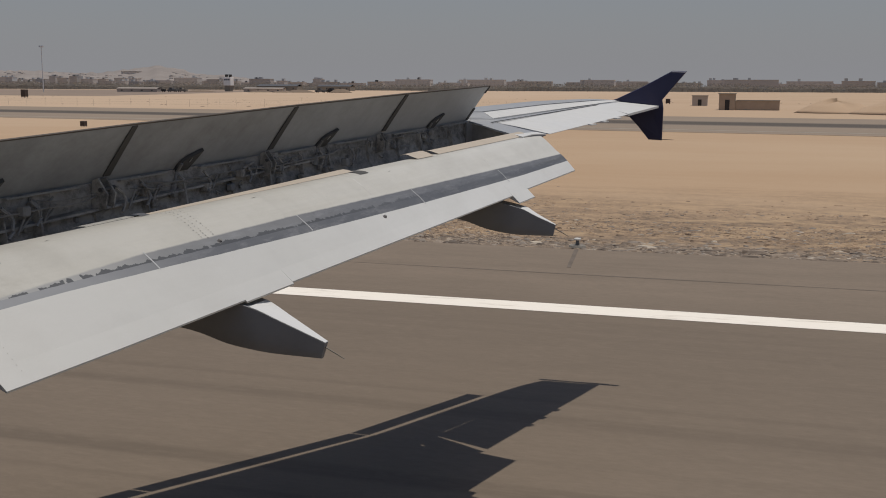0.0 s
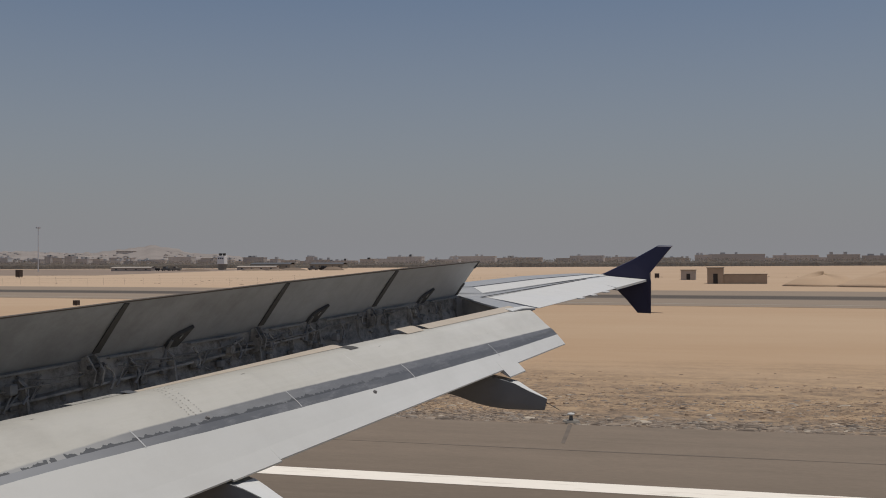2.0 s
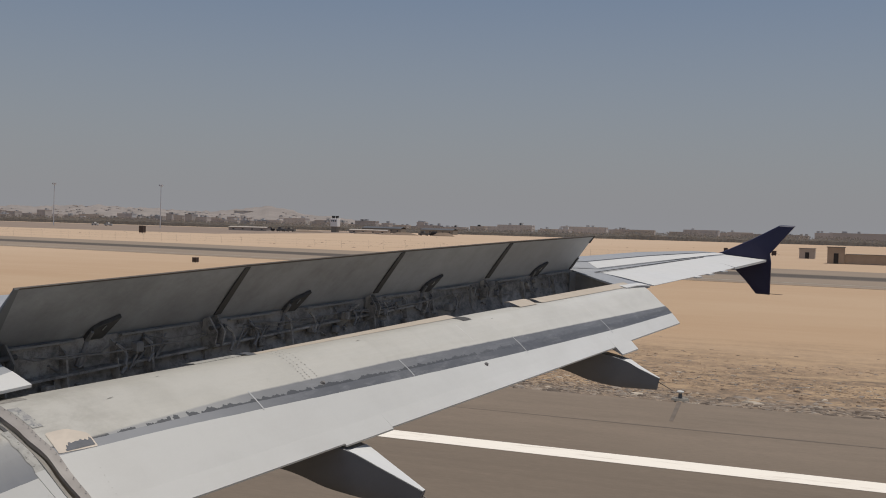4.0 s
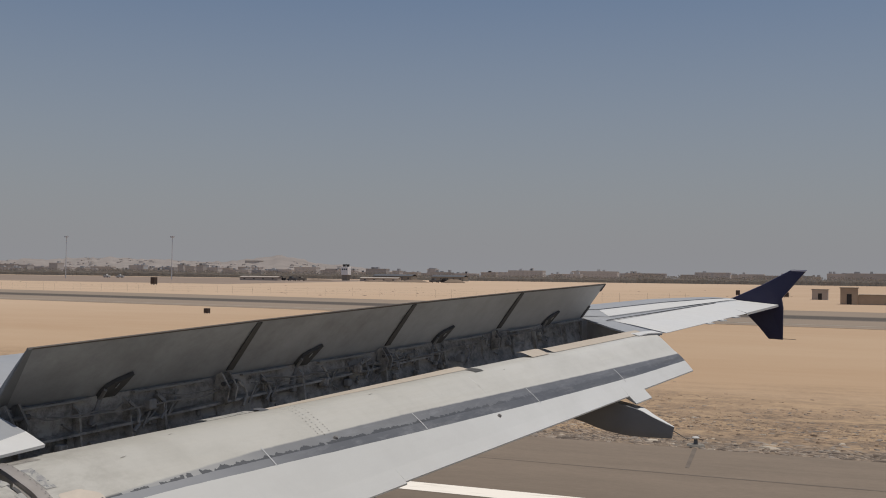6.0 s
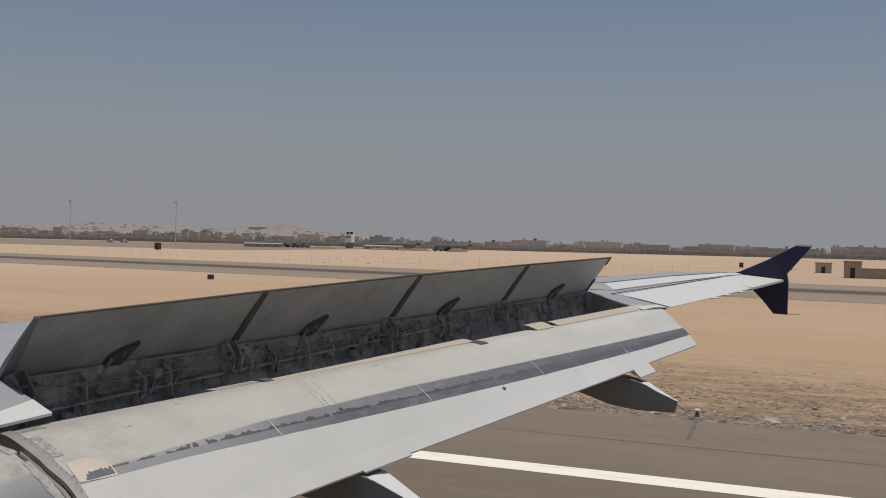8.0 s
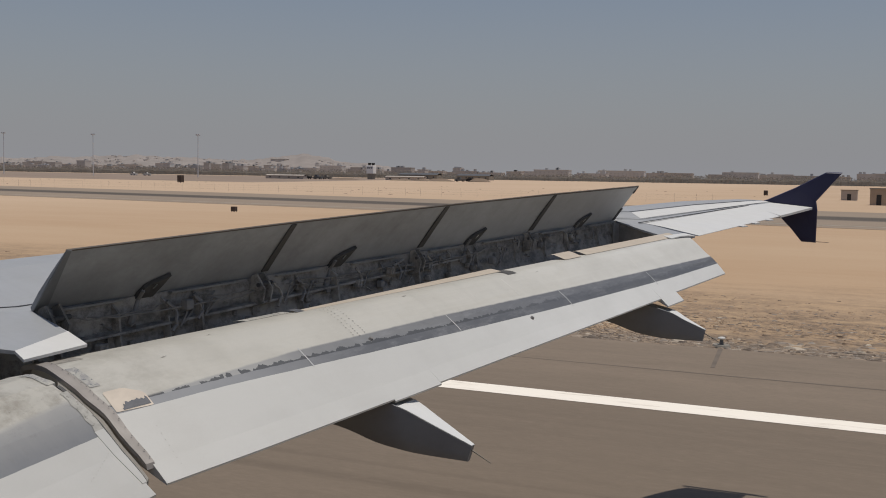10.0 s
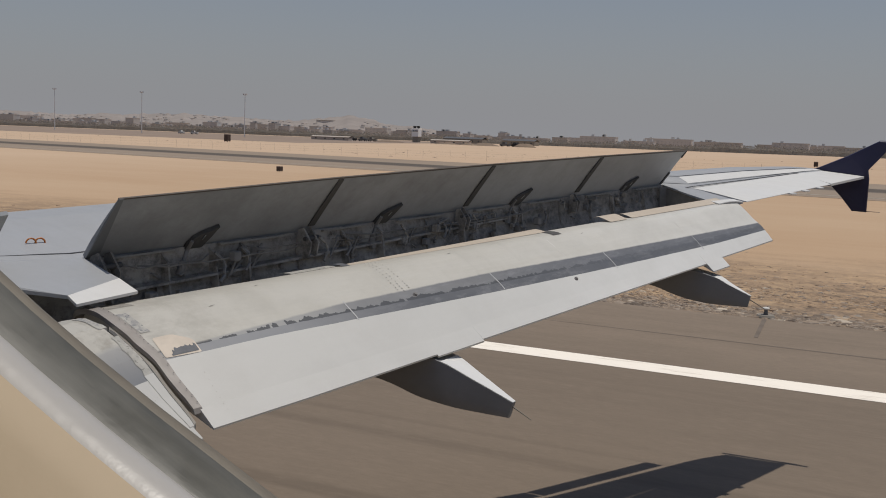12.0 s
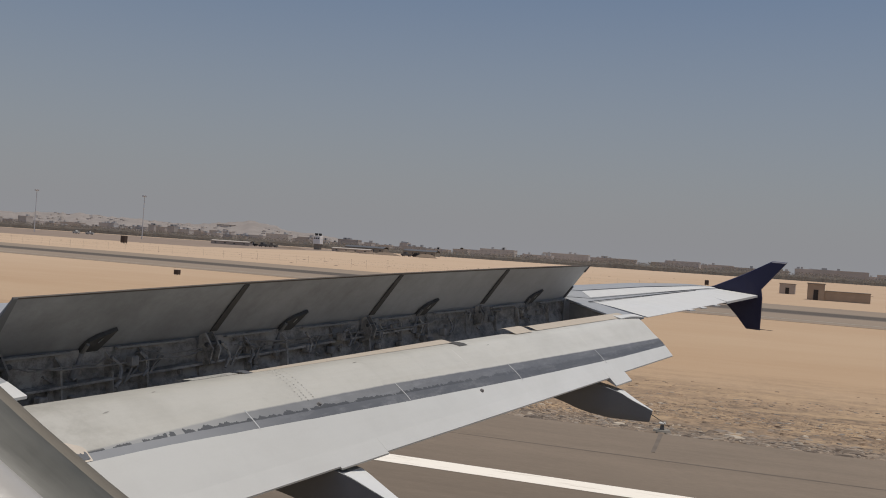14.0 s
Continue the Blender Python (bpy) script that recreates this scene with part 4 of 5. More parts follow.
def build_outer_flap():
    L = FDIR.length
    flap = None
    for a, b, ext, lab in ((0.0, STEP, True, "lowered outer flap, cream and white with a worn bare-metal band"), (STEP, 1.0, False, "outboard end of the lowered flap")):
        bm = bmesh.new()
        n = 40 if ext else 10
        ss = sorted([a + (b - a) * i / n for i in range(n + 1)] + ([0.265, 0.2651, 0.3349, 0.335, 0.80, 0.8001] if ext else []))
        loft(bm, [[flap_point(inner_end(v) if s == 0 else s, v, 0, ext) for v in VS] for s in ss], uvs=[[(s * L, v) for v in VS] for s in ss])
        ob = part("flap" if ext else "flap_end", bm, M_FLAP, wing if ext else flap, lab)
        flap = flap or ob

    def strip(name, s0, s1, v0, v1, mat, lift=0.004, label="", skew=0.0, n=6, grow=1.0):
        bm = bmesh.new()
        m = max(2, int((s1 - s0) * 60))
        g = [[bm.verts.new(flap_point(min(1, max(-0.016, s0 + (s1 - s0) * i / m + skew * j / n)), v0 + (v1 - v0) * j / n, lift * (grow + (1 - grow) * i / m) * (min(1.0, 0.1 + 1.2 * j / n) if lift > 0.02 else 1.0), None)) for j in range(n + 1)] for i in range(m + 1)]
        for i in range(m):
            for j in range(n):
                bm.faces.new((g[i][j], g[i + 1][j], g[i + 1][j + 1], g[i][j + 1]))
        return part(name, bm, mat, flap, label)

    def plate(name, rows, mat, lift, label=""):
        """A thin plate laid on the skin: rows of (along the span, lower and upper chord position)."""
        bm = bmesh.new()
        g = [[bm.verts.new(flap_point(s, lerp1(lo, hi, j / 4), lift)) for j in range(5)] for s, lo, hi in rows]
        for p, q in zip(g, g[1:]):
            for j in range(4):
                bm.faces.new((p[j], q[j], q[j + 1], p[j + 1]))
        return part(name, bm, mat, flap, label)

    for s, v0, v1 in ((0.206, .30, .455), (0.417, .275, .435), (0.622, .22, .40), (0.819, .165, .36)):
        strip("band_seam", s, s + 0.0014, v0, v1, M_SEAM, 0.003, "pale sealant line across the metal band")
    for s in (0.553, 0.815):
        strip("skin_joint", s, s + 0.0014, 0.45, 0.86, M_FAINT, 0.002)
    # tan bare strips at the leading edge, stepped
    strip("leading_edge_strip", 0.205, 0.262, 0.85, 0.925, M_WORN, 0.028, "chipped cream leading-edge strip", skew=-0.004)
    strip("rub_mark", 0.262, 0.272, 0.80, 0.90, M_TOOTH, 0.03, "dark scuffed rub plate")
    strip("leading_edge_strip", 0.27, 0.585, 0.80, 0.94, M_TAN, 0.046, "bare tan leading-edge strip", grow=0.25)
    strip("leading_edge_strip", 0.705, 0.742, 0.76, 0.93, M_TAN, 0.07, "bare tan leading-edge strip")
    strip("leading_edge_strip", 0.757, 0.985, 0.78, 0.93, M_TAN, 0.055, "bare tan leading-edge strip")
    strip("scuff_plate", 0.574, 0.590, 0.70, 0.90, M_DARKSEAL, 0.006, "dark scuffed rub plate", skew=0.008)
    # patch and worn plate beside the inner end
    plate("patch_plate", [(-0.003, 0.332, 0.462), (-0.0015, 0.330, 0.474), (0.014, 0.326, 0.476), (0.0175, 0.325, 0.470), (0.0285, 0.323, 0.425), (0.0305, 0.323, 0.412), (0.0315, 0.326, 0.395)], M_PALE, 0.003, "pale repair patch with rounded corners")
    strip("worn_plate", -0.0085, 0.001, 0.53, 0.68, M_WORNDARK, 0.003, "scraped bare-metal plate", skew=-0.006)
    strip("worn_plate", -0.0145, 0.012, 0.74, 0.86, M_SMEAR, 0.002, "brown smeared leading edge", skew=-0.001)
    # rivets
    rng = random.Random(3)
    bm = bmesh.new()
    for row, (s, v0, v1) in enumerate(((0.281, 0.46, 0.80), (0.287, 0.44, 0.78), (0.296, 0.46, 0.78))):
        for k in range(14):
            p = flap_point(s + rng.uniform(-.0008, .0008), v0 + (v1 - v0) * k / 13, 0.003)
            bmesh.ops.create_circle(bm, cap_ends=True, segments=6, radius=rng.uniform(0.004, 0.0075), matrix=Matrix.Translation(p) @ Euler((radians(28), 0, 0)).to_matrix().to_4x4())
    tagged(part("rivet_rows", bm, M_RIVET, flap, "rows of dark rivets"), kind="stuff")
    for s, v in ((0.538, 0.221), (0.296, 0.385)):
        bm = bmesh.new()
        p = flap_point(s, v, 0.004)
        bmesh.ops.create_cone(bm, cap_ends=True, segments=10, radius1=0.022, radius2=0.014, depth=0.02, matrix=Matrix.Translation(p) @ Euler((radians(32), 0, 0)).to_matrix().to_4x4())
        part("bolt", bm, M_SEAL, flap)
    # curved rib that seals the inner end
    d = FDIR.normalized()
    bm = bmesh.new()
    rings = []
    for v in [v for v in VS if 0.07 <= v <= 1.0]:
        q = flap_point(inner_end(v), v, 0.006) - d * (0.042 + 0.022 * min(1.0, v / 0.5))
        w = 0.052 + 0.026 * min(1.0, v / 0.5)
        rings.append([q, q + Vector((0, 0, 0.004)), q + d * w + Vector((0, 0, 0.004)), q + d * w - Vector((0, 0.01, 0.03)), q - Vector((0, 0.01, 0.03))])
    loft(bm, rings)
    part("end_rib", bm, M_RIB, flap, "curved riveted metal rib sealing the flap end")
    bm = bmesh.new()
    for k in range(26):
        p = flap_point(inner_end(0.09 + 0.85 * k / 25), 0.09 + 0.85 * k / 25, 0.019) - d * 0.002
        bmesh.ops.create_circle(bm, cap_ends=True, segments=6, radius=0.0045, matrix=Matrix.Translation(p) @ Euler((radians(28), 0, 0)).to_matrix().to_4x4())
    tagged(part("rib_rivets", bm, M_DARKSEAL, flap, "row of rivets on the rib"), kind="stuff")
    bm = bmesh.new()
    for s0, v0, v1, m in ((0.022, 0.06, 0.24, 7),):
        for k in range(m):
            p = flap_point(s0 + 0.0004 * rng.random(), v0 + (v1 - v0) * k / (m - 1), 0.003)
            bmesh.ops.create_circle(bm, cap_ends=True, segments=5, radius=0.003, matrix=Matrix.Translation(p) @ Euler((radians(35), 0, 0)).to_matrix().to_4x4())
    tagged(part("small_rivets", bm, M_RIVET, flap, "faint rows of small rivets"), kind="stuff")
    rows = [(0.004 + 0.0013 * k, 0.333, 0.352 + 0.022 * min(1.0, k / 6) + rng.uniform(-0.012, 0.012)) for k in range(21)]
    plate("wear_mark", rows, M_TOOTH, 0.005, "dark ragged wear along the patch")
    for s1, v1, w1 in ((0.07, 0.62, 0.010), (0.135, 0.72, 0.006), (0.39, 0.70, 0.012), (0.475, 0.80, 0.008), (0.62, 0.66, 0.006), (0.20, 0.88, 0.012)):
        strip("scuff", s1, s1 + w1 * 0.4, v1, v1 + 0.008, M_SCUFF, 0.003, "", skew=0.004)
    return flap


flap_outer = build_outer_flap()


def build_inner_flap():
    prof = [(0, -.484, 2.658), (.1, -.368, 2.743), (.2, -.199, 2.857), (.3, -.049, 2.976), (.42, .061, 3.068), (.55, .172, 3.142), (.62, .25, 3.20), (.7, .329, 3.24), (.8, .468, 3.268), (.85, .56, 3.258), (.9, .659, 3.236), (.95, .86, 3.17), (1.0, .93, 3.08), (1.05, .87, 3.0), (1.2, .45, 2.87), (1.9, -.484, 2.645)]
    xs = [6.335, 5.9, 5.4, 4.5, 3.2, 2.0]

    def at(x, y, z):
        return (x, y, z - 0.085 * (6.335 - x))

    def surf(y):
        for (va, ya, za), (vb, yb, zb) in zip(prof, prof[1:]):
            if ya <= y <= yb and vb <= 1:
                return za + (zb - za) * (y - ya) / (yb - ya)
        return prof[0][2]

    bm = bmesh.new()
    loft(bm, [[at(x, y, z) for _, y, z in prof] for x in xs], uvs=[[(6.335 - x, v) for v, _, _ in prof] for x in xs])
    fl = part("inner_flap", bm, M_FLAPIN, wing, "lowered inner flap, cream and white with a metal band")

    def edge(v):
        return 6.345 + 0.045 * math.sin(math.pi * min(1.0, max(0.0, v - 0.06) / 0.66)) ** 0.8

    dense = []
    for (va, ya, za), (vb, yb, zb) in zip(prof, prof[1:]):
        if vb <= 1.0:
            dense += [(va + (vb - va) * k / 3, ya + (yb - ya) * k / 3, za + (zb - za) * k / 3) for k in range(3)]
    # flaking plates along the end, stepped, over the gap
    for v0, v1, x0, mat, lab in ((0.30, 0.60, 6.32, M_WORN, "flaking painted end plate"), (0.66, 0.84, 6.29, M_WORNDARK, "scraped dark end plate")):
        bm = bmesh.new()
        loft(bm, [[at(x0 + 0.008 * math.sin(v * 60), y, z + 0.004), at(edge(v), y, z + 0.004), at(edge(v), y, z - 0.02), at(x0 + 0.03, y, z - 0.01)] for v, y, z in dense if v0 <= v <= v1])
        part("end_plate", bm, mat, fl, lab)
    bm = bmesh.new()
    loft(bm, [[at(6.31, y, z + 0.005), at(edge(v), y, z + 0.005), at(edge(v), y - 0.01, z - 0.05), at(6.31, y, z - 0.04)] for v, y, z in dense if 0.06 <= v <= 0.31])
    part("end_strip", bm, M_FLAPIN, fl, "white painted end strip")
    # brown web that closes the gap between the two flaps, with a dark seal line
    web, seal = [], []
    d = FDIR.normalized()
    for v, y, z in dense:
        if 0.06 <= v <= 0.66:
            a = Vector(at(edge(v) - 0.01, y, z - 0.035))
            b = flap_point(inner_end(v), v) - d * 0.06 + Vector((0, 0, -0.03))
            web.append([a, lerp(a, b, 0.5) + Vector((0, 0, 0.012)), b, b - Vector((0, 0, 0.03)), a - Vector((0, 0, 0.03))])
            m = lerp(a, b, 0.30)
            seal.append([m + Vector((-0.012, 0, 0.016)), m + Vector((0.012, 0, 0.02)), m + Vector((0.012, 0, -0.01)), m + Vector((-0.012, 0, -0.01))])
    bm = bmesh.new()
    loft(bm, web)
    part("gap_web", bm, M_WEB, fl, "brown metal web in the gap between the flaps")
    bm = bmesh.new()
    loft(bm, seal)
    part("gap_seal", bm, M_DARKSEAL, fl, "dark rubber seal line")
    rng = random.Random(9)
    bm = bmesh.new()
    for row in range(3):
        for k in range(20):
            f = k / 19
            x, y = 6.20 - 0.36 * f + 0.035 * row + rng.uniform(-.004, .004), 0.345 - 0.09 * f - 0.045 * row + rng.uniform(-.006, .006)
            if rng.random() < 0.25:
                continue
            bmesh.ops.create_circle(bm, cap_ends=True, segments=7, radius=rng.uniform(.0015, .0035), matrix=Matrix.Translation(at(x, y, surf(y) + 0.004)) @ Euler((radians(28), 0, 0)).to_matrix().to_4x4())
    tagged(part("rivet_rows", bm, M_RIVET, fl, "smudged rows of dark rivets"), kind="stuff")
    bm = bmesh.new()
    for k in range(9):
        x, y = 6.33 - 0.03 * k, -0.18 - 0.012 * k
        bmesh.ops.create_circle(bm, cap_ends=True, segments=6, radius=.003, matrix=Matrix.Translation(at(x - 0.05, y, surf(y) + 0.006)) @ Euler((radians(35), 0, 0)).to_matrix().to_4x4())
    tagged(part("small_rivets", bm, M_RIVET, fl, "faint row of small rivets"), kind="stuff")


build_inner_flap()

# shroud panel under the bay, between the spar and the flap's nose; hardly seen, added to close a hole in the wing's
# shadow
bm = bmesh.new()
rings = []
for i in range(13):
    s = 0.975 * i / 12
    p = lerp(HI, HO, s) + Vector((0, -0.06, -(0.50 - 0.21 * s)))
    q = flap_point(s, 1.0) + Vector((0, -0.06, -0.07))
    rings.append([p, q, q - Vector((0, 0, 0.012)), p - Vector((0, 0, 0.012))])
loft(bm, rings)
part("shroud_panel", bm, M_CAVITY, wing, "grimy panel closing the bay from below")

# ---- fixed kink panel ----
bm = bmesh.new()
slab(bm, [(7.28, 1.435, 3.49), (7.06, 0.88, 3.415), (6.57, 0.86, 3.352), (6.45, 1.20, 3.375), (6.2, 2.0, 3.472), (6.62, 1.95, 3.482), (7.2, 1.51, 3.49)], (0, -0.1, 1), 0.025)
kink = part("fixed_panel", bm, M_WING, wing, "pale grey fixed panel between the spoilers")
bm = bmesh.new()
slab(bm, [(7.06, 0.878, 3.416), (6.955, 0.606, 3.362), (6.5, 0.705, 3.318), (6.57, 0.858, 3.352)], (0, -0.1, 1), 0.02)
part("panel_edge", bm, M_WHITE, kink, "white trailing strip")
bm = bmesh.new()
for k in range(2):
    c = Vector((7.20 + 0.06 * k, 1.90 - 0.03 * k, 3.575))
    tube(bm, [c + Vector((0.032 * math.cos(a), -0.018 * math.cos(a), 0.036 * math.sin(a))) for a in [math.pi * j / 8 for j in range(9)]], 0.007, 6)
part("rope_bracket", bm, M_ORANGE, wing, "orange double-loop rope bracket")

# ---- aileron, outboard trailing edge, wingtip ----
def build_aileron():
    h0, h1 = Vector((14.05, -1.44, 4.0)), Vector((16.42, -2.36, 4.18))
    t0, t1 = Vector((13.75, -2.18, 3.885)), Vector((15.95, -2.82, 4.065))
    bm = bmesh.new()
    rings = []
    for i in range(9):
        f = i / 8
        p, q = lerp(h0, h1, f), lerp(t0, t1, f)
        rings.append([p, lerp(p, q, 0.4) + Vector((0, 0, 0.006)), q, q - Vector((0, 0, 0.006)), lerp(p, q, 0.4) - Vector((0, 0, 0.07)), p - Vector((0, 0, 0.12))])
    loft(bm, rings)
    ail = part("aileron", bm, M_WHITE, wing, "white aileron at the outboard trailing edge")
    for f in (0.46, 0.62, 0.80):
        q = lerp(t0, t1, f)
        bm = bmesh.new()
        slab(bm, [q + Vector((0.0, 0.03, 0.004)), q + Vector((0.13, -0.01, 0.010)), q + Vector((0.10, -0.09, 0.0)), q + Vector((0.0, -0.04, -0.004))], (0, 0, 1), 0.012)
        part("trim_tab", bm, M_WHITE, ail)
    bm = bmesh.new()
    slab(bm, [h0 + Vector((-0.12, 0.02, 0.006)), h1 + Vector((0, 0.02, 0.006)), h1 + Vector((0, 0.006, 0.004)), h0 + Vector((-0.12, -0.002, 0.004))], (0, 0, 1), 0.004)
    part("hinge_gap", bm, M_GROOVE, ail)
    # fixed panel between the last spoiler and the aileron
    bm = bmesh.new()
    slab(bm, [(13.87, -1.15, 4.025), (14.15, -1.44, 4.012), (14.03, -1.46, 3.998), (13.66, -2.15, 3.882), (13.325, -1.95, 3.862), (13.52, -1.55, 3.945), (13.78, -1.25, 4.005)], (0, 0, 1), 0.02)
    fx = part("fixed_panel", bm, M_WING, wing, "grey fixed trailing panel")
    bm = bmesh.new()
    slab(bm, [(13.72, -2.02, 3.908), (13.66, -2.155, 3.886), (13.56, -2.096, 3.892), (13.45, -2.031, 3.888), (13.315, -1.957, 3.866), (13.375, -1.83, 3.89)], (0, 0, 1), 0.012)
    part("panel_edge", bm, M_WHITE, fx, "white trailing strip")
    # dark lens-shaped plate stands for the shaded gap under the strip
    bm = bmesh.new()
    edge = [(0.0, 0.0), (0.12, -0.018), (0.3, -0.036), (0.5, -0.042), (0.7, -0.036), (0.88, -0.018), (1.0, 0.0)]
    a, b = Vector((13.665, -2.150, 3.874)), Vector((13.32, -1.948, 3.856))
    top = [lerp(a, b, f) + Vector((0, 0, 0.010 * math.sin(math.pi * f))) for f, _ in edge]
    slab(bm, top + [lerp(a, b, f) + Vector((0, 0, d)) for f, d in reversed(edge[1:-1])], (-0.5, -0.86, 0), 0.02)
    part("edge_seal_shade", bm, M_DARKSEAL, fx, "dark lens-shaped plate for the shaded gap under the strip")
    bm = bmesh.new()
    slab(bm, [(16.40, -2.31, 4.184), (16.98, -2.54, 4.222), (17.0, -3.13, 4.165), (15.955, -2.825, 4.072)], (0, 0, 1), 0.03)
    part("tip_panel", bm, M_WHITE, wing, "white wingtip trailing panel")


build_aileron()


def build_fence():
    out = [(-3.507, 4.654), (-3.30, 4.662), (-2.907, 4.444), (-2.521, 4.262), (-2.2, 4.16), (-2.3, 4.05), (-2.713, 4.003), (-2.85, 3.86), (-2.997, 3.679), (-3.19, 3.671), (-3.197, 4.127), (-3.176, 4.252)]
    cy, cz = -2.9, 4.15
    rings = []
    for dx, k in ((0.0, 0.965), (0.012, 0.99), (0.03, 1.0), (0.048, 0.99), (0.06, 0.965)):
        rings.append([(17.0 + dx + 0.05 * (z - 4.15) * (1 if z > 4.15 else -0.4), cy + (y - cy) * k, cz + (z - cz) * k) for y, z in out])
    bm = bmesh.new()
    loft(bm, rings)
    fence = part("wingtip_fence", bm, M_NAVY, wing, "dark navy blue arrow-shaped wingtip fence")
    bm = bmesh.new()
    tube(bm, [(17.04, -3.17, 3.685), (17.05, -3.36, 3.68)], [0.005, 0.003], 5)
    part("static_wick", bm, M_ROD, fence)


build_fence()


def build_fairing(x, bottom, top, w0, lab):
    """bottom and top: matching lists of (y, z) from nose to tail; w0: half width."""
    def dense(pts, k=4):
        out = []
        for i in range(len(pts) - 1):
            a, p, q, b = pts[max(0, i - 1)], pts[i], pts[i + 1], pts[min(len(pts) - 1, i + 2)]
            for j in range(k):
                t = j / k
                out.append(tuple(0.5 * (2 * p[c] + (q[c] - a[c]) * t + (2 * a[c] - 5 * p[c] + 4 * q[c] - b[c]) * t * t + (3 * p[c] - a[c] - 3 * q[c] + b[c]) * t ** 3) for c in (0, 1)))
        return out + [pts[-1]]

    rings = []
    knots = top
    bottom, top = dense(bottom), dense(top)
    for i, ((yb, zb), (yt, zt)) in enumerate(zip(bottom, top)):
        f = max(0.0, (knots[-3][0] - yt) / (knots[-3][0] - knots[-1][0]))
        w = w0 * (1 - 0.80 * f) * (0.35 + 0.65 * min(1, i / 8))
        h = zt - zb
        side = [(1.0, 0.0), (0.985, 0.3), (0.95, 0.62), (0.86, 0.88), (0.70, 0.975), (0.42, 1.0)]
        ring = [(x - w * k, yt + (yb - yt) * d, zt - h * d) for k, d in side]
        rings.append(ring + [(2 * x - px, py, pz) for px, py, pz in reversed(ring)])
    bm = bmesh.new()
    loft(bm, rings)
    bm.normal_update()
    for e in bm.edges:
        if len(e.link_faces) == 2 and e.calc_face_angle(0.0) > 0.6:
            e.smooth = False
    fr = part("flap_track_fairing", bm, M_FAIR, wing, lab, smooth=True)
    # sheet over the top face, coloured as if sunlit
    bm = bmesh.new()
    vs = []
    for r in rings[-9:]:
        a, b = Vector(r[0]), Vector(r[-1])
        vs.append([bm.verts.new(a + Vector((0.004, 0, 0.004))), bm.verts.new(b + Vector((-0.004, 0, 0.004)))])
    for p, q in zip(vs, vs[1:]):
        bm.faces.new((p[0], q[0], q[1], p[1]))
    part("fairing_top", bm, M_FAIRTOP, fr, "top of the fairing, painted white as if sunlit")
    y, z = top[-1]
    bm = bmesh.new()
    tube(bm, [(x, y + 0.02, z - 0.03), (x + 0.01, y - 0.135, z - 0.115)], [0.006, 0.003], 5)
    part("static_wick", bm, M_ROD, fr, "thin discharge wick")


build_fairing(8.42, [(1.3, 3.0), (0.6, 2.78), (0.0, 2.70), (-0.554, 2.635), (-0.867, 2.55), (-1.1, 2.515), (-1.25, 2.495), (-1.575, 2.478)], [(1.3, 3.05), (0.6, 3.0), (0.0, 2.97), (-0.5, 2.93), (-0.85, 2.89), (-1.07, 2.85), (-1.30, 2.745), (-1.61, 2.598)], 0.145, "grey canoe-shaped flap track fairing with its top painted sunlit white")
build_fairing(12.12, [(0.2, 3.35), (-0.6, 3.16), (-1.2, 3.10), (-1.58, 3.05), (-1.86, 2.965), (-2.1, 2.925), (-2.25, 2.915), (-2.55, 2.915)], [(0.2, 3.4), (-0.6, 3.36), (-1.2, 3.34), (-1.7, 3.30), (-2.0, 3.25), (-2.23, 3.197), (-2.38, 3.12), (-2.575, 3.03)], 0.115, "grey canoe-shaped outboard flap track fairing")

# ---- runway furniture ----
# mast colour lifted towards the sky's: haze put into the steel
M_FARSTEEL = plain("haze_pale_mast_steel", (0.62, 0.60, 0.585), 0.7)
M_TRACK = plain("graded_earth", (0.27, 0.20, 0.148), 0.95, var=0.35, scale=0.03)
M_DARKMARK = plain("dark_shoulder_mark", (0.155, 0.122, 0.093), 0.9, var=0.35, scale=2.0)


def build_edge_light():
    lamp = thing("runway_edge_light", "small white runway edge light on a round concrete base", "runway light", at=(30.45, 0.2, -0.03))
    bm = bmesh.new()
    bmesh.ops.create_cone(bm, cap_ends=True, segments=20, radius1=0.25, radius2=0.22, depth=0.06, matrix=Matrix.Translation((0, 0, 0.05)))
    part("base", bm, M_CONC, lamp, "pale concrete disc")
    bm = bmesh.new()
    bmesh.ops.create_cone(bm, cap_ends=True, segments=12, radius1=0.06, radius2=0.045, depth=0.15, matrix=Matrix.Translation((0, 0, 0.16)))
    part("stem", bm, M_STEEL, lamp)
    bm = bmesh.new()
    bmesh.ops.create_uvsphere(bm, u_segments=12, v_segments=8, radius=0.07, matrix=Matrix.Translation((0, 0, 0.25)) @ Matrix.Diagonal((1.5, 1.5, 0.6, 1)))
    part("lens", bm, M_OFFW, lamp)


build_edge_light()
# thin dark streak across the shoulder, ending near the edge light
bm = bmesh.new()
slab(bm, [(27.0, -0.21, 0.005), (27.0, -0.11, 0.005), (29.95, 0.20, 0.005), (29.95, 0.08, 0.005)], (0, 0, 1), 0.003)
tagged(part("shoulder_streak", bm, M_DARKMARK), "dark streak across the asphalt shoulder", "cable trench", kind="structure")

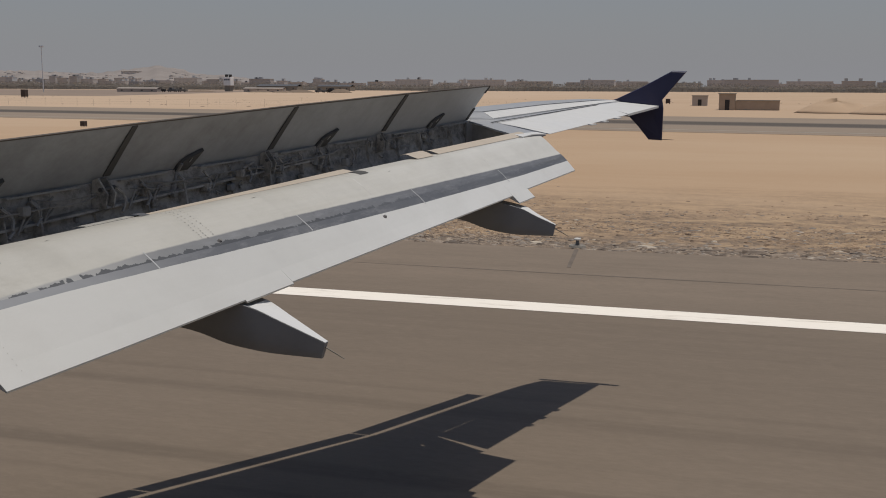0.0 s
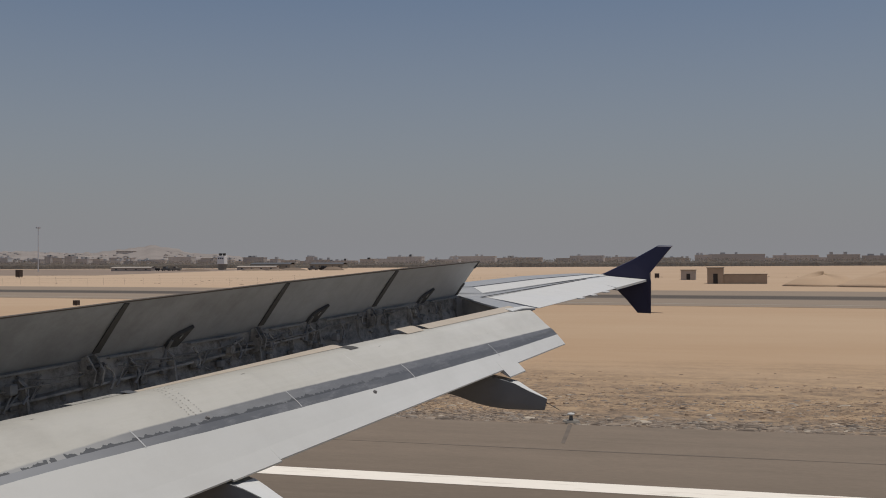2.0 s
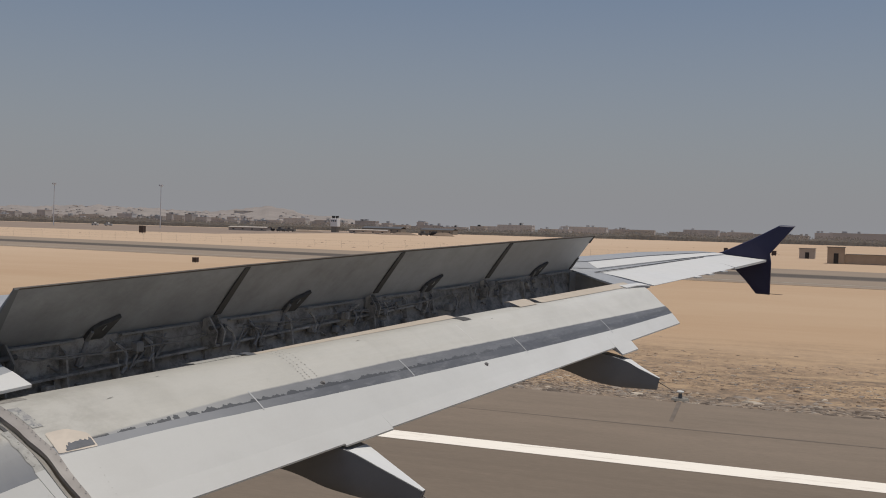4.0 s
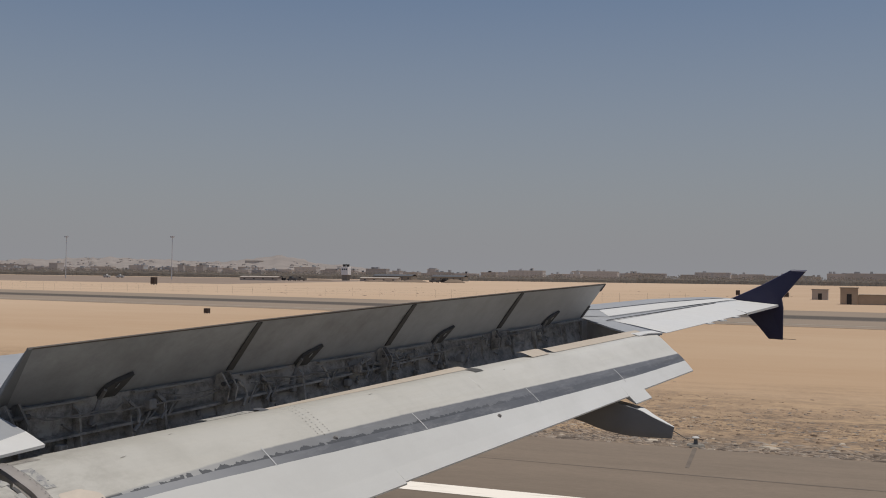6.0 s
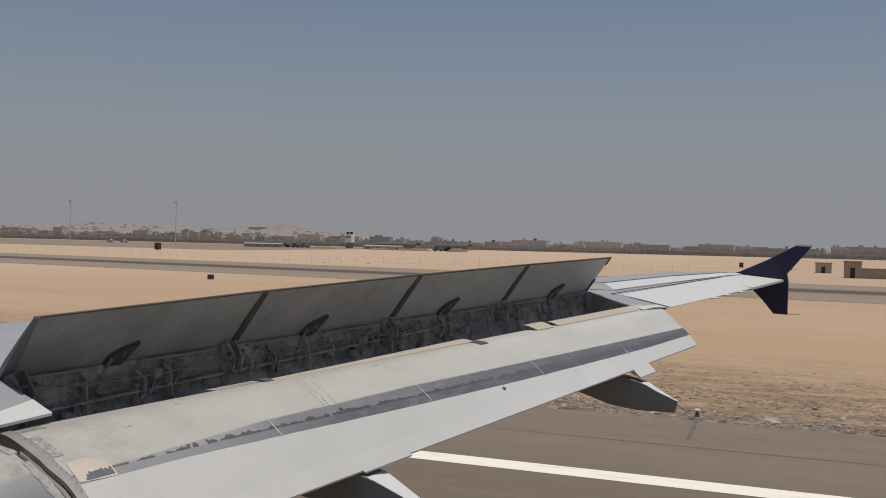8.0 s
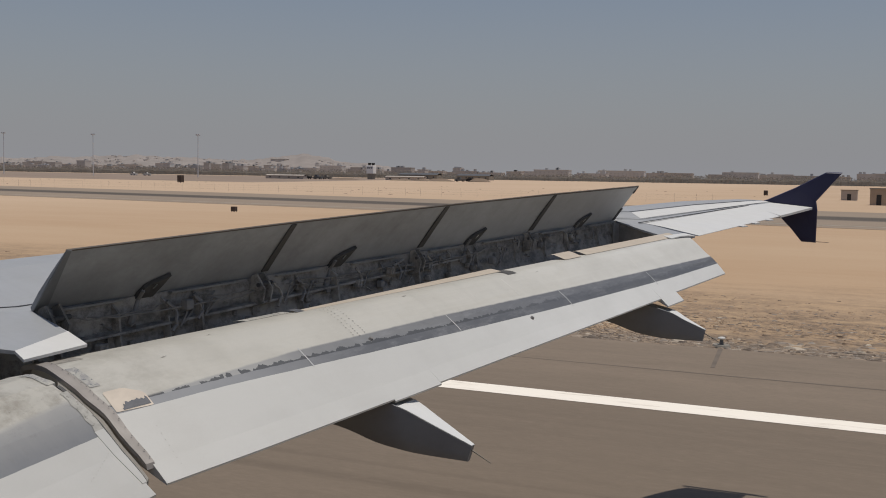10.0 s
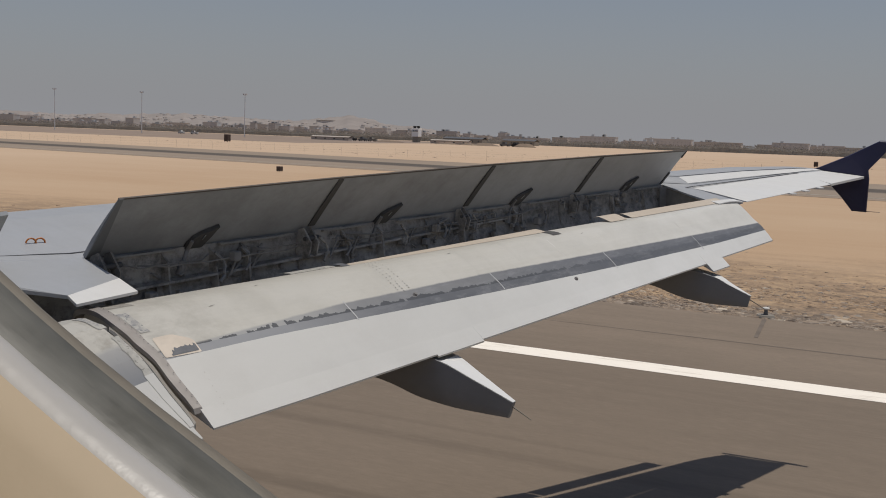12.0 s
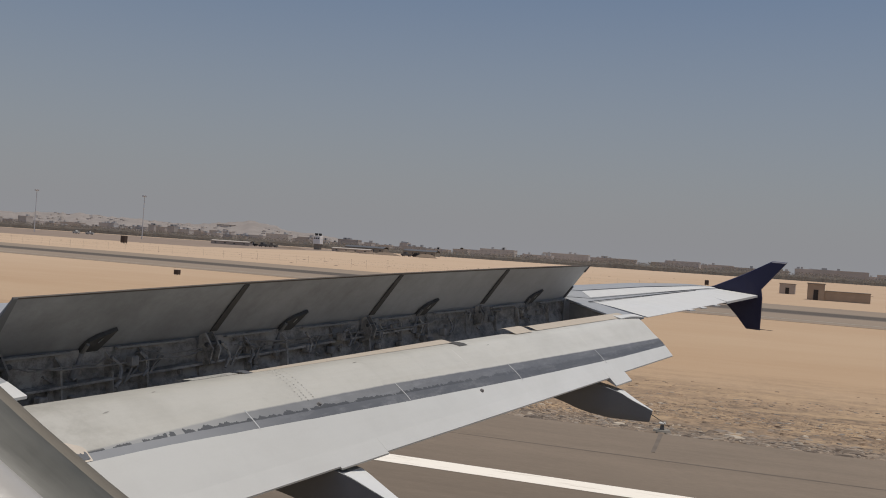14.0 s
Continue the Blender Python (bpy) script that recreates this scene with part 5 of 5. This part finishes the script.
for jx, jw in ((26.1, 0.09),):
    bm = bmesh.new()
    rng = random.Random(int(jx))
    side = []
    for k in range(260):
        y = -120 + 2.0 * k
        c = jx + 0.05 * noise.noise((y * 0.12, jx, 0))
        w = jw * rng.uniform(0.2, 0.55)
        side.append([bm.verts.new((c - w, y, 0.004)), bm.verts.new((c + w, y, 0.004))])
    for p, q in zip(side, side[1:]):
        bm.faces.new((p[0], p[1], q[1], q[0]))
    tagged(part("pavement_joint", bm, M_DARKMARK), "thin dark tar joint along the asphalt shoulder", "pavement joint", kind="structure")

EX, EY, EZ = 1.58, -4.43, 4.5


def far_place(a, x):
    """A place on the ground x metres out, in the direction with slope a."""
    return (x, EY + a * (x - EX), -0.03)


def build_equipment_box(a, x, w, h, label):
    b = thing("equipment_box", label, "equipment box", at=far_place(a, x))
    bm = bmesh.new()
    box(bm, -w / 2, w / 2, -w / 2, w / 2, 0.12 * h, h)
    bmesh.ops.bevel(bm, geom=bm.edges[:], offset=0.03 * h, segments=1, affect='EDGES')
    part("cabinet", bm, M_CABINET, b)
    for sx in (-1, 1):
        for sy in (-1, 1):
            bm = bmesh.new()
            c = 0.36 * w
            box(bm, sx * c - .04 * w, sx * c + .04 * w, sy * c - .04 * w, sy * c + .04 * w, 0, 0.14 * h)
            part("leg", bm, M_STEEL, b)


build_equipment_box(0.792, 330, 1.9, 3.0, "dark brown equipment cabinet on short legs in the sand")
build_equipment_box(0.7157, 101, 0.55, 0.6, "small dark marker box beside the far runway")
build_equipment_box(0.090, 300, 1.2, 1.6, "small dark box standing in the desert sand")
build_equipment_box(0.082, 300, 1.2, 1.4, "small dark box standing in the desert sand")
build_equipment_box(0.125, 320, 1.1, 1.6, "small dark box standing in the desert sand")


def build_mast(a, x, h):
    m = thing("floodlight_mast", "tall grey steel high-mast floodlight in the distance", "light mast", "high masts", at=far_place(a, x))
    bm = bmesh.new()
    tube(bm, [(0, 0, 0), (0, 0, h * .5), (0, 0, h)], [0.40, 0.30, 0.20], 10)
    part("mast", bm, M_FARSTEEL, m)
    bm = bmesh.new()
    bmesh.ops.create_cone(bm, cap_ends=True, segments=14, radius1=1.0, radius2=1.2, depth=0.5, matrix=Matrix.Translation((0, 0, h - 0.6)))
    part("head_ring", bm, M_FARSTEEL, m)
    for k in range(6):
        t = k * math.pi / 3
        bm = bmesh.new()
        cx, cy = 1.2 * math.cos(t), 1.2 * math.sin(t)
        box(bm, cx - .35, cx + .35, cy - .35, cy + .35, h - 0.9, h + 0.2)
        part("floodlight", bm, M_FARSTEEL, m)


for a, e in ((1.0747, .0464), (0.9255, .044), (0.7668, .0432), (1.24, .047)):
    build_mast(a, 640, 4.5 + e * 640)


def build_radar_tower():
    x = 820
    t = thing("control_tower", "small white control tower with dark twin heads", "control tower", at=far_place(0.5367, x))
    bm = bmesh.new()
    box(bm, -2.4, 2.4, -2.6, 2.6, 0, 5.5)
    part("shaft", bm, M_CONC, t, "grey lower storey")
    bm = bmesh.new()
    box(bm, -3.0, 3.0, -3.4, 3.4, 5.0, 12.2)
    bmesh.ops.bevel(bm, geom=bm.edges[:], offset=0.15, segments=1, affect='EDGES')
    part("tower_body", bm, M_TOWERW, t, "white rendered body")
    for sy in (-1.8, 1.8):
        bm = bmesh.new()
        bmesh.ops.create_cone(bm, cap_ends=True, segments=12, radius1=1.2, radius2=1.5, depth=2.2, matrix=Matrix.Translation((0, sy, 13.3)))
        part("radar_head", bm, M_BLACK, t)
    for k in range(3):
        bm = bmesh.new()
        box(bm, -3.08, -2.95, -2.6 + k * 1.9, -1.3 + k * 1.9, 9.4, 10.6)
        part("window", bm, M_WINDOWF, t)


build_radar_tower()


def build_shed(a, x, length, h, name, label, mat, depth=6):
    t = thing(name, label, "building", at=far_place(a, x))
    bm = bmesh.new()
    box(bm, -depth / 2, depth / 2, -length / 2, length / 2, 0, h)
    part("wall", bm, mat, t)
    bm = bmesh.new()
    v = [(-depth / 2 - .3, h), (0, h + 0.12 * depth), (depth / 2 + .3, h), (depth / 2 + .3, h - .15), (0, h + 0.12 * depth - .15), (-depth / 2 - .3, h - .15)]
    loft(bm, [[(p, yy, z + .16) for p, z in v] for yy in (-length / 2 - .3, length / 2 + .3)])
    part("roof", bm, M_STEEL if mat is M_CONC else mat, t)
    for k in range(max(2, int(length / 7))):
        yy = -length / 2 + (k + .5) * length / max(2, int(length / 7))
        bm = bmesh.new()
        box(bm, -depth / 2 - .05, -depth / 2 + .1, yy - .8, yy + .8, h * .35, h * .7)
        part("window", bm, M_WINDOWF, t)


build_shed(0.645, 690, 34, 2.4, "site_shed", "long low tan shed beside the dirt track", M_TANWALL)
build_shed(0.495, 760, 34, 2.6, "site_shed", "long low tan shed with a shallow roof", M_TANWALL)
build_shed(0.478, 980, 44, 4.6, "depot_hall", "long pale depot hall behind the control tower", M_CONC, 14)
build_shed(0.415, 1000, 36, 4.4, "depot_hall", "long pale depot hall among trees", M_CONC, 14)


def build_vehicle(a, x, label, mat, length=7.0, h=3.0, turn=90):
    v = thing("pickup_truck" if h < 2.5 else "lorry", label, "vehicle", at=far_place(a, x))
    v.rotation_euler = (0, 0, radians(turn))
    w = 1.1
    bm = bmesh.new()
    prof = [(-length / 2, .5), (length / 2, .5), (length / 2, h * .5), (length * .3, h * .55), (length * .2, h), (-length * .05, h), (-length * .08, h * .62), (-length / 2, h * .6)]
    loft(bm, [[(p, yy, z) for p, z in prof] for yy in (-w, w)])
    part("body", bm, mat, v)
    for px in (-length * .3, length * .3):
        for sy in (-1, 1):
            bm = bmesh.new()
            bmesh.ops.create_cone(bm, cap_ends=True, segments=14, radius1=.5, radius2=.5, depth=.3, matrix=Matrix.Translation((px, sy * w, .5)) @ Matrix.Rotation(math.pi / 2, 4, 'X'))
            part("wheel", bm, M_TYRE, v)
    for sy in (-1, 1):
        bm = bmesh.new()
        box(bm, 0, length * .18, sy * (w + .01) - .01, sy * (w + .01) + .01, h * .68, h * .9)
        part("window", bm, M_WINDOWF, v)


build_vehicle(0.862, 760, "white crew truck parked on the dirt track", M_OFFW, 7.5, 3.2, 80)
build_vehicle(0.842, 760, "white crew truck parked on the dirt track", M_OFFW, 7.5, 3.2, 100)
for a, x, m in ((0.632, 700, M_STEEL), (0.618, 705, M_BLACK), (0.604, 700, M_STEEL), (0.592, 710, M_CONC), (0.432, 720, M_STEEL), (0.420, 725, M_BLACK)):
    build_vehicle(a, x, "parked dark construction lorry beside rubble", m, 8.5, 3.3, 85)


def build_heap(a, x, w, h, seed, name, label, mat):
    bm = bmesh.new()
    px, py, _ = far_place(a, x)
    rng = random.Random(seed)
    n, m = 24, 8
    rows = []
    for j in range(m):
        f = j / (m - 1)
        rows.append([(px + 0.4 * w * (1 - f) * math.cos(t), py + 0.5 * w * (1 - f) ** 0.8 * math.sin(t), -0.1 + h * math.sin(f * math.pi / 2) * (1 + .35 * noise.noise((math.cos(t) * 1.5 + seed, math.sin(t) * 1.5, f * 2)))) for t in [2 * math.pi * i / n for i in range(n)]])
    loft(bm, rows)
    tagged(part(name, bm, mat, smooth=True), label, "mound")


for i, (a, x, w, h) in enumerate(((0.655, 705, 22, 1.6), (0.57, 700, 26, 1.5), (0.50, 720, 20, 1.4), (0.455, 715, 24, 2.0), (0.41, 720, 18, 2.6), (0.475, 705, 16, 1.3))):
    build_heap(a, x, w, h, i, "earth_mound", "low mound of dark spoil at the edge of the airfield", M_BRICKW)
build_heap(-0.066, 205, 15, 2.2, 21, "sand_mound", "smooth pale sand mound beyond the far runway", M_SAND)
build_heap(-0.13, 200, 22, 2.6, 22, "sand_mound", "smooth pale sand mound beyond the far runway", M_SAND)


def build_hut(a, x, w, h, label, lw=0.0, lh=0.0):
    t = thing("blockhouse", label, "hut", at=far_place(a, x))
    bm = bmesh.new()
    box(bm, -2.2, 2.2, -w / 2, w / 2, 0, h)
    part("wall", bm, M_MUD if lw else M_TANWALL, t)
    bm = bmesh.new()
    box(bm, -2.35, 2.35, -w / 2 - .15, w / 2 + .15, h, h + .18)
    part("roof", bm, M_CONC, t)
    bm = bmesh.new()
    box(bm, -2.24, -2.1, -.5, .4, 0.0, h * .65)
    part("door", bm, M_BLACK, t)
    if lw:
        bm = bmesh.new()
        box(bm, -1.8, 1.8, -w / 2 - lw, -w / 2 - .02, 0, lh)
        part("annexe", bm, M_MUD, t, "low brick annexe")
        bm = bmesh.new()
        box(bm, -1.95, 1.95, -w / 2 - lw - .1, -w / 2 - .2, lh, lh + .12)
        part("annexe_roof", bm, M_CONC, t)


build_hut(0.0285, 225, 3.2, 3.2, "brown brick blockhouse with a low annexe", 8.6, 1.9)
build_hut(0.053, 275, 3.6, 2.4, "small pale concrete hut in the sand")


def build_fence():
    f = thing("perimeter_fence", "line of thin grey posts with wire across the sand", "fence", at=(205, 40, -0.03))
    me = None
    rng = random.Random(77)
    for k in range(52):
        if me is None:
            bm = bmesh.new()
            tube(bm, [(0, 0, 0), (0, 0, 1.55), (-0.25, 0, 1.85)], 0.014, 5)
            p = part("post", bm, M_STEEL, f)
            me = p.data
        else:
            p = new("post", me)
            p.parent = f
        p.location = (0.02 * k, k * 4.5 - 10 + rng.uniform(-1.2, 1.2), 0)
        p.rotation_euler = (rng.uniform(-.04, .04), 0, 0)
    for z in (0.5, 1.0, 1.5):
        bm = bmesh.new()
        tube(bm, [(0, -10, z), (1.4, 224.6, z)], 0.006, 4)
        part("wire", bm, M_STEEL, f)


build_fence()

# dirt track and scrub below the tree line
bm = bmesh.new()
slab(bm, [(400, 270, -0.012), (1060, 480, -0.012), (1060, 1900, -0.012), (400, 1100, -0.012)], (0, 0, 1), 0.015)
tagged(part("dirt_track", bm, M_TRACK), "darker brown graded earth in the distance", "dirt track", kind="structure")


# ---- skyline ----
def build_woods():
    rng = random.Random(8)
    vs, fs = [], []

    def clump(x, y, z, r):
        for k in range(7):
            b = len(vs)
            cx, cy, cz = x + r * rng.uniform(-1, 1), y + r * rng.uniform(-1, 1), z + r * rng.uniform(-.8, .8)
            e = rng.uniform(0.3, 0.75)
            for q in range(3):
                vs.append((cx + e * rng.uniform(-1, 1), cy + e * rng.uniform(-1, 1), max(-0.05, cz + e * rng.uniform(-1, 1))))
            fs.append((b, b + 1, b + 2))

    def top_at(a, x):
        return 6.6 + 3.4 * noise.noise((a * 30, 2.0, x * 0.002)) + 2.2 * noise.noise((a * 110, 5.0, x * 0.004)) + (1.5 if a < 0.4 else 2.6 * min(1.0, (a - 0.4) / 0.2))

    # dense hedge-like mass behind, then single crowns in front of it
    for x in (1180, 1260, 1350, 1430):
        prev = None
        for k in range(1500):
            a = 1.55 - 1.85 * k / 1499
            y = EY + a * (x - EX)
            h = max(0.6, 0.62 * top_at(a, x) + rng.uniform(-0.7, 0.7))
            b = len(vs)
            vs += [(x, y, -0.05), (x + rng.uniform(.5, 2), y, h * .7), (x + rng.uniform(3, 6), y, h)]
            if prev is not None:
                fs += [(prev, b, b + 1, prev + 1), (prev + 1, b + 1, b + 2, prev + 2)]
            prev = b
    for k in range(34000):
        a = rng.uniform(-0.25, 1.5)
        x = rng.uniform(1080, 1420)
        top = top_at(a, x)
        if top < 2.0:
            continue
        y = EY + a * (x - EX)
        clump(x, y, (0.05 + 0.95 * rng.random() ** 1.2) * top, rng.uniform(0.4, 1.1))
    me = bpy.data.meshes.new("tree_belt")
    me.from_pydata(vs, [], fs)
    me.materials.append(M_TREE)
    tagged(new("tree_belt", me), "hazy grey-green belt of distant trees", "trees", kind="stuff")


build_woods()


def block_mats():
    out = []
    for i, c in enumerate(((0.40, 0.385, 0.375), (0.45, 0.43, 0.415), (0.37, 0.355, 0.345), (0.43, 0.40, 0.37), (0.49, 0.47, 0.45))):
        out.append(plain("apartment_render_%s" % "abcde"[i], c, 0.9, var=0.12, scale=0.06))
    return out


M_BLOCKS = block_mats()
# glass nearly as pale as the walls: haze put into its colour
M_HAZEGLASS = plain("haze_pale_window_glass", (0.41, 0.39, 0.37), 0.5, var=0.2, scale=0.3)
WIN = {}


def build_block(a, x, w, h, mat, seed):
    rng = random.Random(seed)
    t = thing("apartment_block", rng.choice(("pale concrete apartment block on the hazy skyline", "tan apartment block behind the tree belt")), "building", "skyline blocks", at=far_place(a, x))
    d = rng.uniform(12, 18)
    bm = bmesh.new()
    box(bm, -d / 2, d / 2, -w / 2, w / 2, 0, h)
    part("wall", bm, mat, t)
    bm = bmesh.new()
    box(bm, -d / 2 - .3, d / 2 + .3, -w / 2 - .3, w / 2 + .3, h, h + .9)
    part("parapet", bm, mat, t)
    for k in range(rng.randint(1, 3)):
        yy = rng.uniform(-w * .4, w * .4)
        bm = bmesh.new()
        box(bm, -2, 3, yy - rng.uniform(1.5, 3), yy + 2, h + .9, h + rng.uniform(2.2, 4.5))
        part("roof_hut", bm, mat, t)
    if "m" not in WIN:
        bm = bmesh.new()
        box(bm, -.35, .05, -1.1, 1.1, 0, 1.7)
        ob = part("window", bm, M_HAZEGLASS, t)
        WIN["m"] = ob.data
        ob.location = (-d / 2, 0, 1.2)
    for s in range(max(2, int(h / 3.2))):
        n = max(2, int(w / 6.5))
        for k in range(n):
            ob = new("window", WIN["m"])
            ob.parent = t
            ob.location = (-d / 2, -w / 2 + (k + .5) * w / n, 1.0 + s * 3.2)


rng0 = random.Random(4)
aa = 1.42
k = 0
while aa > -0.22:
    x = rng0.uniform(1450, 1750)
    right = aa < 0.36
    w = rng0.uniform(25, 80) if right else rng0.uniform(12, 48)
    h = rng0.uniform(10, 16.5) if right else (rng0.uniform(10, 15) if rng0.random() < 0.7 else rng0.uniform(15, 21)) * min(1.0, 0.72 + 1.0 * max(0.0, aa - 0.34))
    build_block(aa, x, w, h, rng0.choice(M_BLOCKS), k)
    aa -= (w + (rng0.uniform(-2, 10) if right else rng0.uniform(-4, 7))) / x
    k += 1
aa = 1.45
while aa > -0.2:
    x = rng0.uniform(1850, 2040)
    w = rng0.uniform(18, 60)
    build_block(aa, x, w, rng0.uniform(14, 25) * min(1.0, 0.55 + 1.2 * max(0.0, aa - 0.30)), rng0.choice(M_BLOCKS), k)
    aa -= (w + rng0.uniform(0, 40)) / x
    k += 1


def crest_height(a):
    env = max(0.06, min(1, (a - 0.40) / 0.22))
    return max(1.5, (53 + 15 * noise.noise((a * 4.0, 0.5, 0)) + 8 * noise.noise((a * 19, 1.5, 0)) + 6 * noise.noise((a * 60, 4, 0)) + 4 * noise.noise((a * 150, 6, 0)) + 14 * math.exp(-((a - 0.61) / 0.03) ** 2)) * env)


def slope_height(a, x):
    """Ground height on the near slope of the hills."""
    f = max(0.0, min(1.0, (x - 2400) / 500))
    return -1 + (crest_height(a) + 1) * f + 2.5 * noise.noise((a * 80, x * 0.01, 2)) * min(1, 4 * f * (1 - f) + .2)


def build_hills():
    n = 700
    rows = []
    for x in (2400, 2460, 2520, 2580, 2640, 2700, 2760, 2830, 2900, 3300):
        row = []
        for i in range(n + 1):
            a = 1.6 - 1.9 * i / n
            row.append((x, EY + a * (x - EX), slope_height(a, x) if x < 3000 else -1))
        rows.append(row)
    bm = bmesh.new()
    loft(bm, rows, closed=False, caps=False)
    tagged(part("desert_hills", bm, M_HILL, smooth=True), "low pale desert hills fading in the haze", "hills", kind="structure")


build_hills()


def build_hill_houses():
    rng = random.Random(31)
    vs, fs = [], []
    for k in range(900):
        a = rng.uniform(0.42, 1.55)
        x = rng.uniform(2050, 2890)
        if noise.noise((a * 12, x * 0.004, 9)) < -0.12:
            continue
        y = EY + a * (x - EX)
        w, d, h = rng.uniform(5, 16), rng.uniform(8, 14), rng.uniform(1.0, 2.8)
        z = max(0.0, slope_height(a, x))
        b = len(vs)
        for dz in (-3, h):
            for dx, dy in ((-d, -w), (d, -w), (d, w), (-d, w)):
                vs.append((x + dx / 2, y + dy / 2, z + dz))
        fs += [tuple(b + i for i in f) for f in ((4, 5, 6, 7), (0, 1, 5, 4), (1, 2, 6, 5), (2, 3, 7, 6), (3, 0, 4, 7))]
    me = bpy.data.meshes.new("hillside_houses")
    me.from_pydata(vs, [], fs)
    me.materials.append(M_HOUSES)
    tagged(new("hillside_houses", me), "countless small tan houses on the hazy slope", "houses", kind="stuff")


# walls lifted pale so their shaded sides sink into the haze
M_HOUSES = plain("hillside_render", (0.62, 0.545, 0.475), 0.9, var=0.25, scale=0.03)
build_hill_houses()
t = thing("hilltop_hall", "flat-roofed pale hall on the distant hill", "building", at=(2780, EY + 0.652 * 2778, slope_height(0.652, 2780)))
bm = bmesh.new()
box(bm, -20, 20, -26, 26, -9, 4)
part("wall", bm, M_HOUSES, t)
bm = bmesh.new()
box(bm, -21, 21, -27, 27, 4, 5)
part("roof", bm, M_HILL, t, "flat roof slab")

# scattered scrub and stones on the far sand
def build_scrub():
    rng = random.Random(17)
    vs, fs = [], []
    for k in range(240):
        a = rng.uniform(-0.15, 1.4)
        x = rng.choice((rng.uniform(200, 420), rng.uniform(220, 700)))
        y = EY + a * (x - EX)
        if noise.noise((x * 0.01, y * 0.012, 1)) < -0.05 and x > 170:
            continue
        r = rng.uniform(0.12, 0.4) * (1 if x > 150 else 0.3)
        b = len(vs)
        m = 6
        for i in range(m):
            t = 6.283 * i / m
            vs.append((x + r * rng.uniform(.7, 1.3) * math.cos(t), y + 1.8 * r * rng.uniform(.7, 1.3) * math.sin(t), -0.05))
        vs.append((x, y, r * rng.uniform(.15, .4)))
        for i in range(m):
            fs.append((b + i, b + (i + 1) % m, b + m))
    me = bpy.data.meshes.new("scrub")
    me.from_pydata(vs, [], fs)
    me.materials.append(M_BRICKW)
    tagged(new("scrub", me), "scattered dry brown scrub on the sand", "scrub", kind="stuff")


build_scrub()

# ---- cabin wall with the window ----
def window_ring(grow, x, n=72, lower=False):
    """The window outline, grown by some metres, at depth x."""
    out = []
    th = radians(24)
    for i in range(n):
        t = radians(172) + radians(200) * i / (n - 1) if lower else 2 * math.pi * i / n
        c, s = math.cos(t), math.sin(t)
        a, b = 0.50 + grow, (0.47 if s < 0 else 0.16) + grow
        u = a * math.copysign(abs(c) ** (2 / 3), c)
        v = b * math.copysign(abs(s) ** (2 / 3), s)
        out.append((x, -4.41 + u * math.cos(th) - v * math.sin(th), 4.77 + u * math.sin(th) + v * math.cos(th)))
    return out


def build_cabin():
    cab = thing("cabin_side_wall", "cream cabin side wall with a rounded window opening", "cabin wall", kind="structure")
    bm = bmesh.new()
    loft(bm, [window_ring(g, x, 72, True) for g, x in ((0.022, 1.857), (0.003, 1.854), (-0.0006, 1.8515), (-0.0010, 1.8495), (-0.001, 1.843), (0.0005, 1.835), (0.0015, 1.829), (0.004, 1.825), (0.022, 1.85))], closed=False, caps=False)
    part("window_gasket", bm, M_GASKET, cab, "grey-brown rubber window gasket", smooth=True)
    # the seal's lit rim, put into a paler tan lip
    bm = bmesh.new()
    loft(bm, [window_ring(g, x, 72, True) for g, x in ((0.012, 1.858), (0.002, 1.857), (-0.0007, 1.8555), (-0.0015, 1.8537), (-0.0015, 1.8512), (-0.0007, 1.8488))], closed=False, caps=False)
    part("seal_lip", bm, M_LIP, cab, "tan lip of the seal, coloured as a lit rim", smooth=True)
    bm = bmesh.new()
    loft(bm, [window_ring(g, x, 72, True) for g, x in ((0.0045, 1.833), (0.0014, 1.829), (0.001, 1.824), (0.0015, 1.819), (0.004, 1.815))], closed=False, caps=False)
    part("window_bezel", bm, M_BEZEL, cab, "glossy pale inner bezel", smooth=True)
    bm = bmesh.new()
    loft(bm, [window_ring(g, x, 72, True) for g, x in ((0.0035, 1.817), (0.0038, 1.812), (0.008, 1.800), (0.022, 1.785), (0.038, 1.76), (0.06, 1.735), (0.10, 1.71), (0.25, 1.69))], closed=False, caps=False)
    part("window_surround", bm, M_CREAM, cab, "cream moulded window surround", smooth=True)
    # fuselage side below the window
    bm = bmesh.new()
    rings = []
    for yy in (-7.5, 7.0):
        rings.append([(r * math.cos(t), yy, 4.0 + r * math.sin(t)) for r, ts in ((1.975, range(42)), (1.93, range(41, -1, -1))) for t in [radians(2 - 8 * k) for k in ts]])
    loft(bm, rings)
    part("fuselage_skin", bm, M_WHITE, cab, "white fuselage skin")


build_cabin()
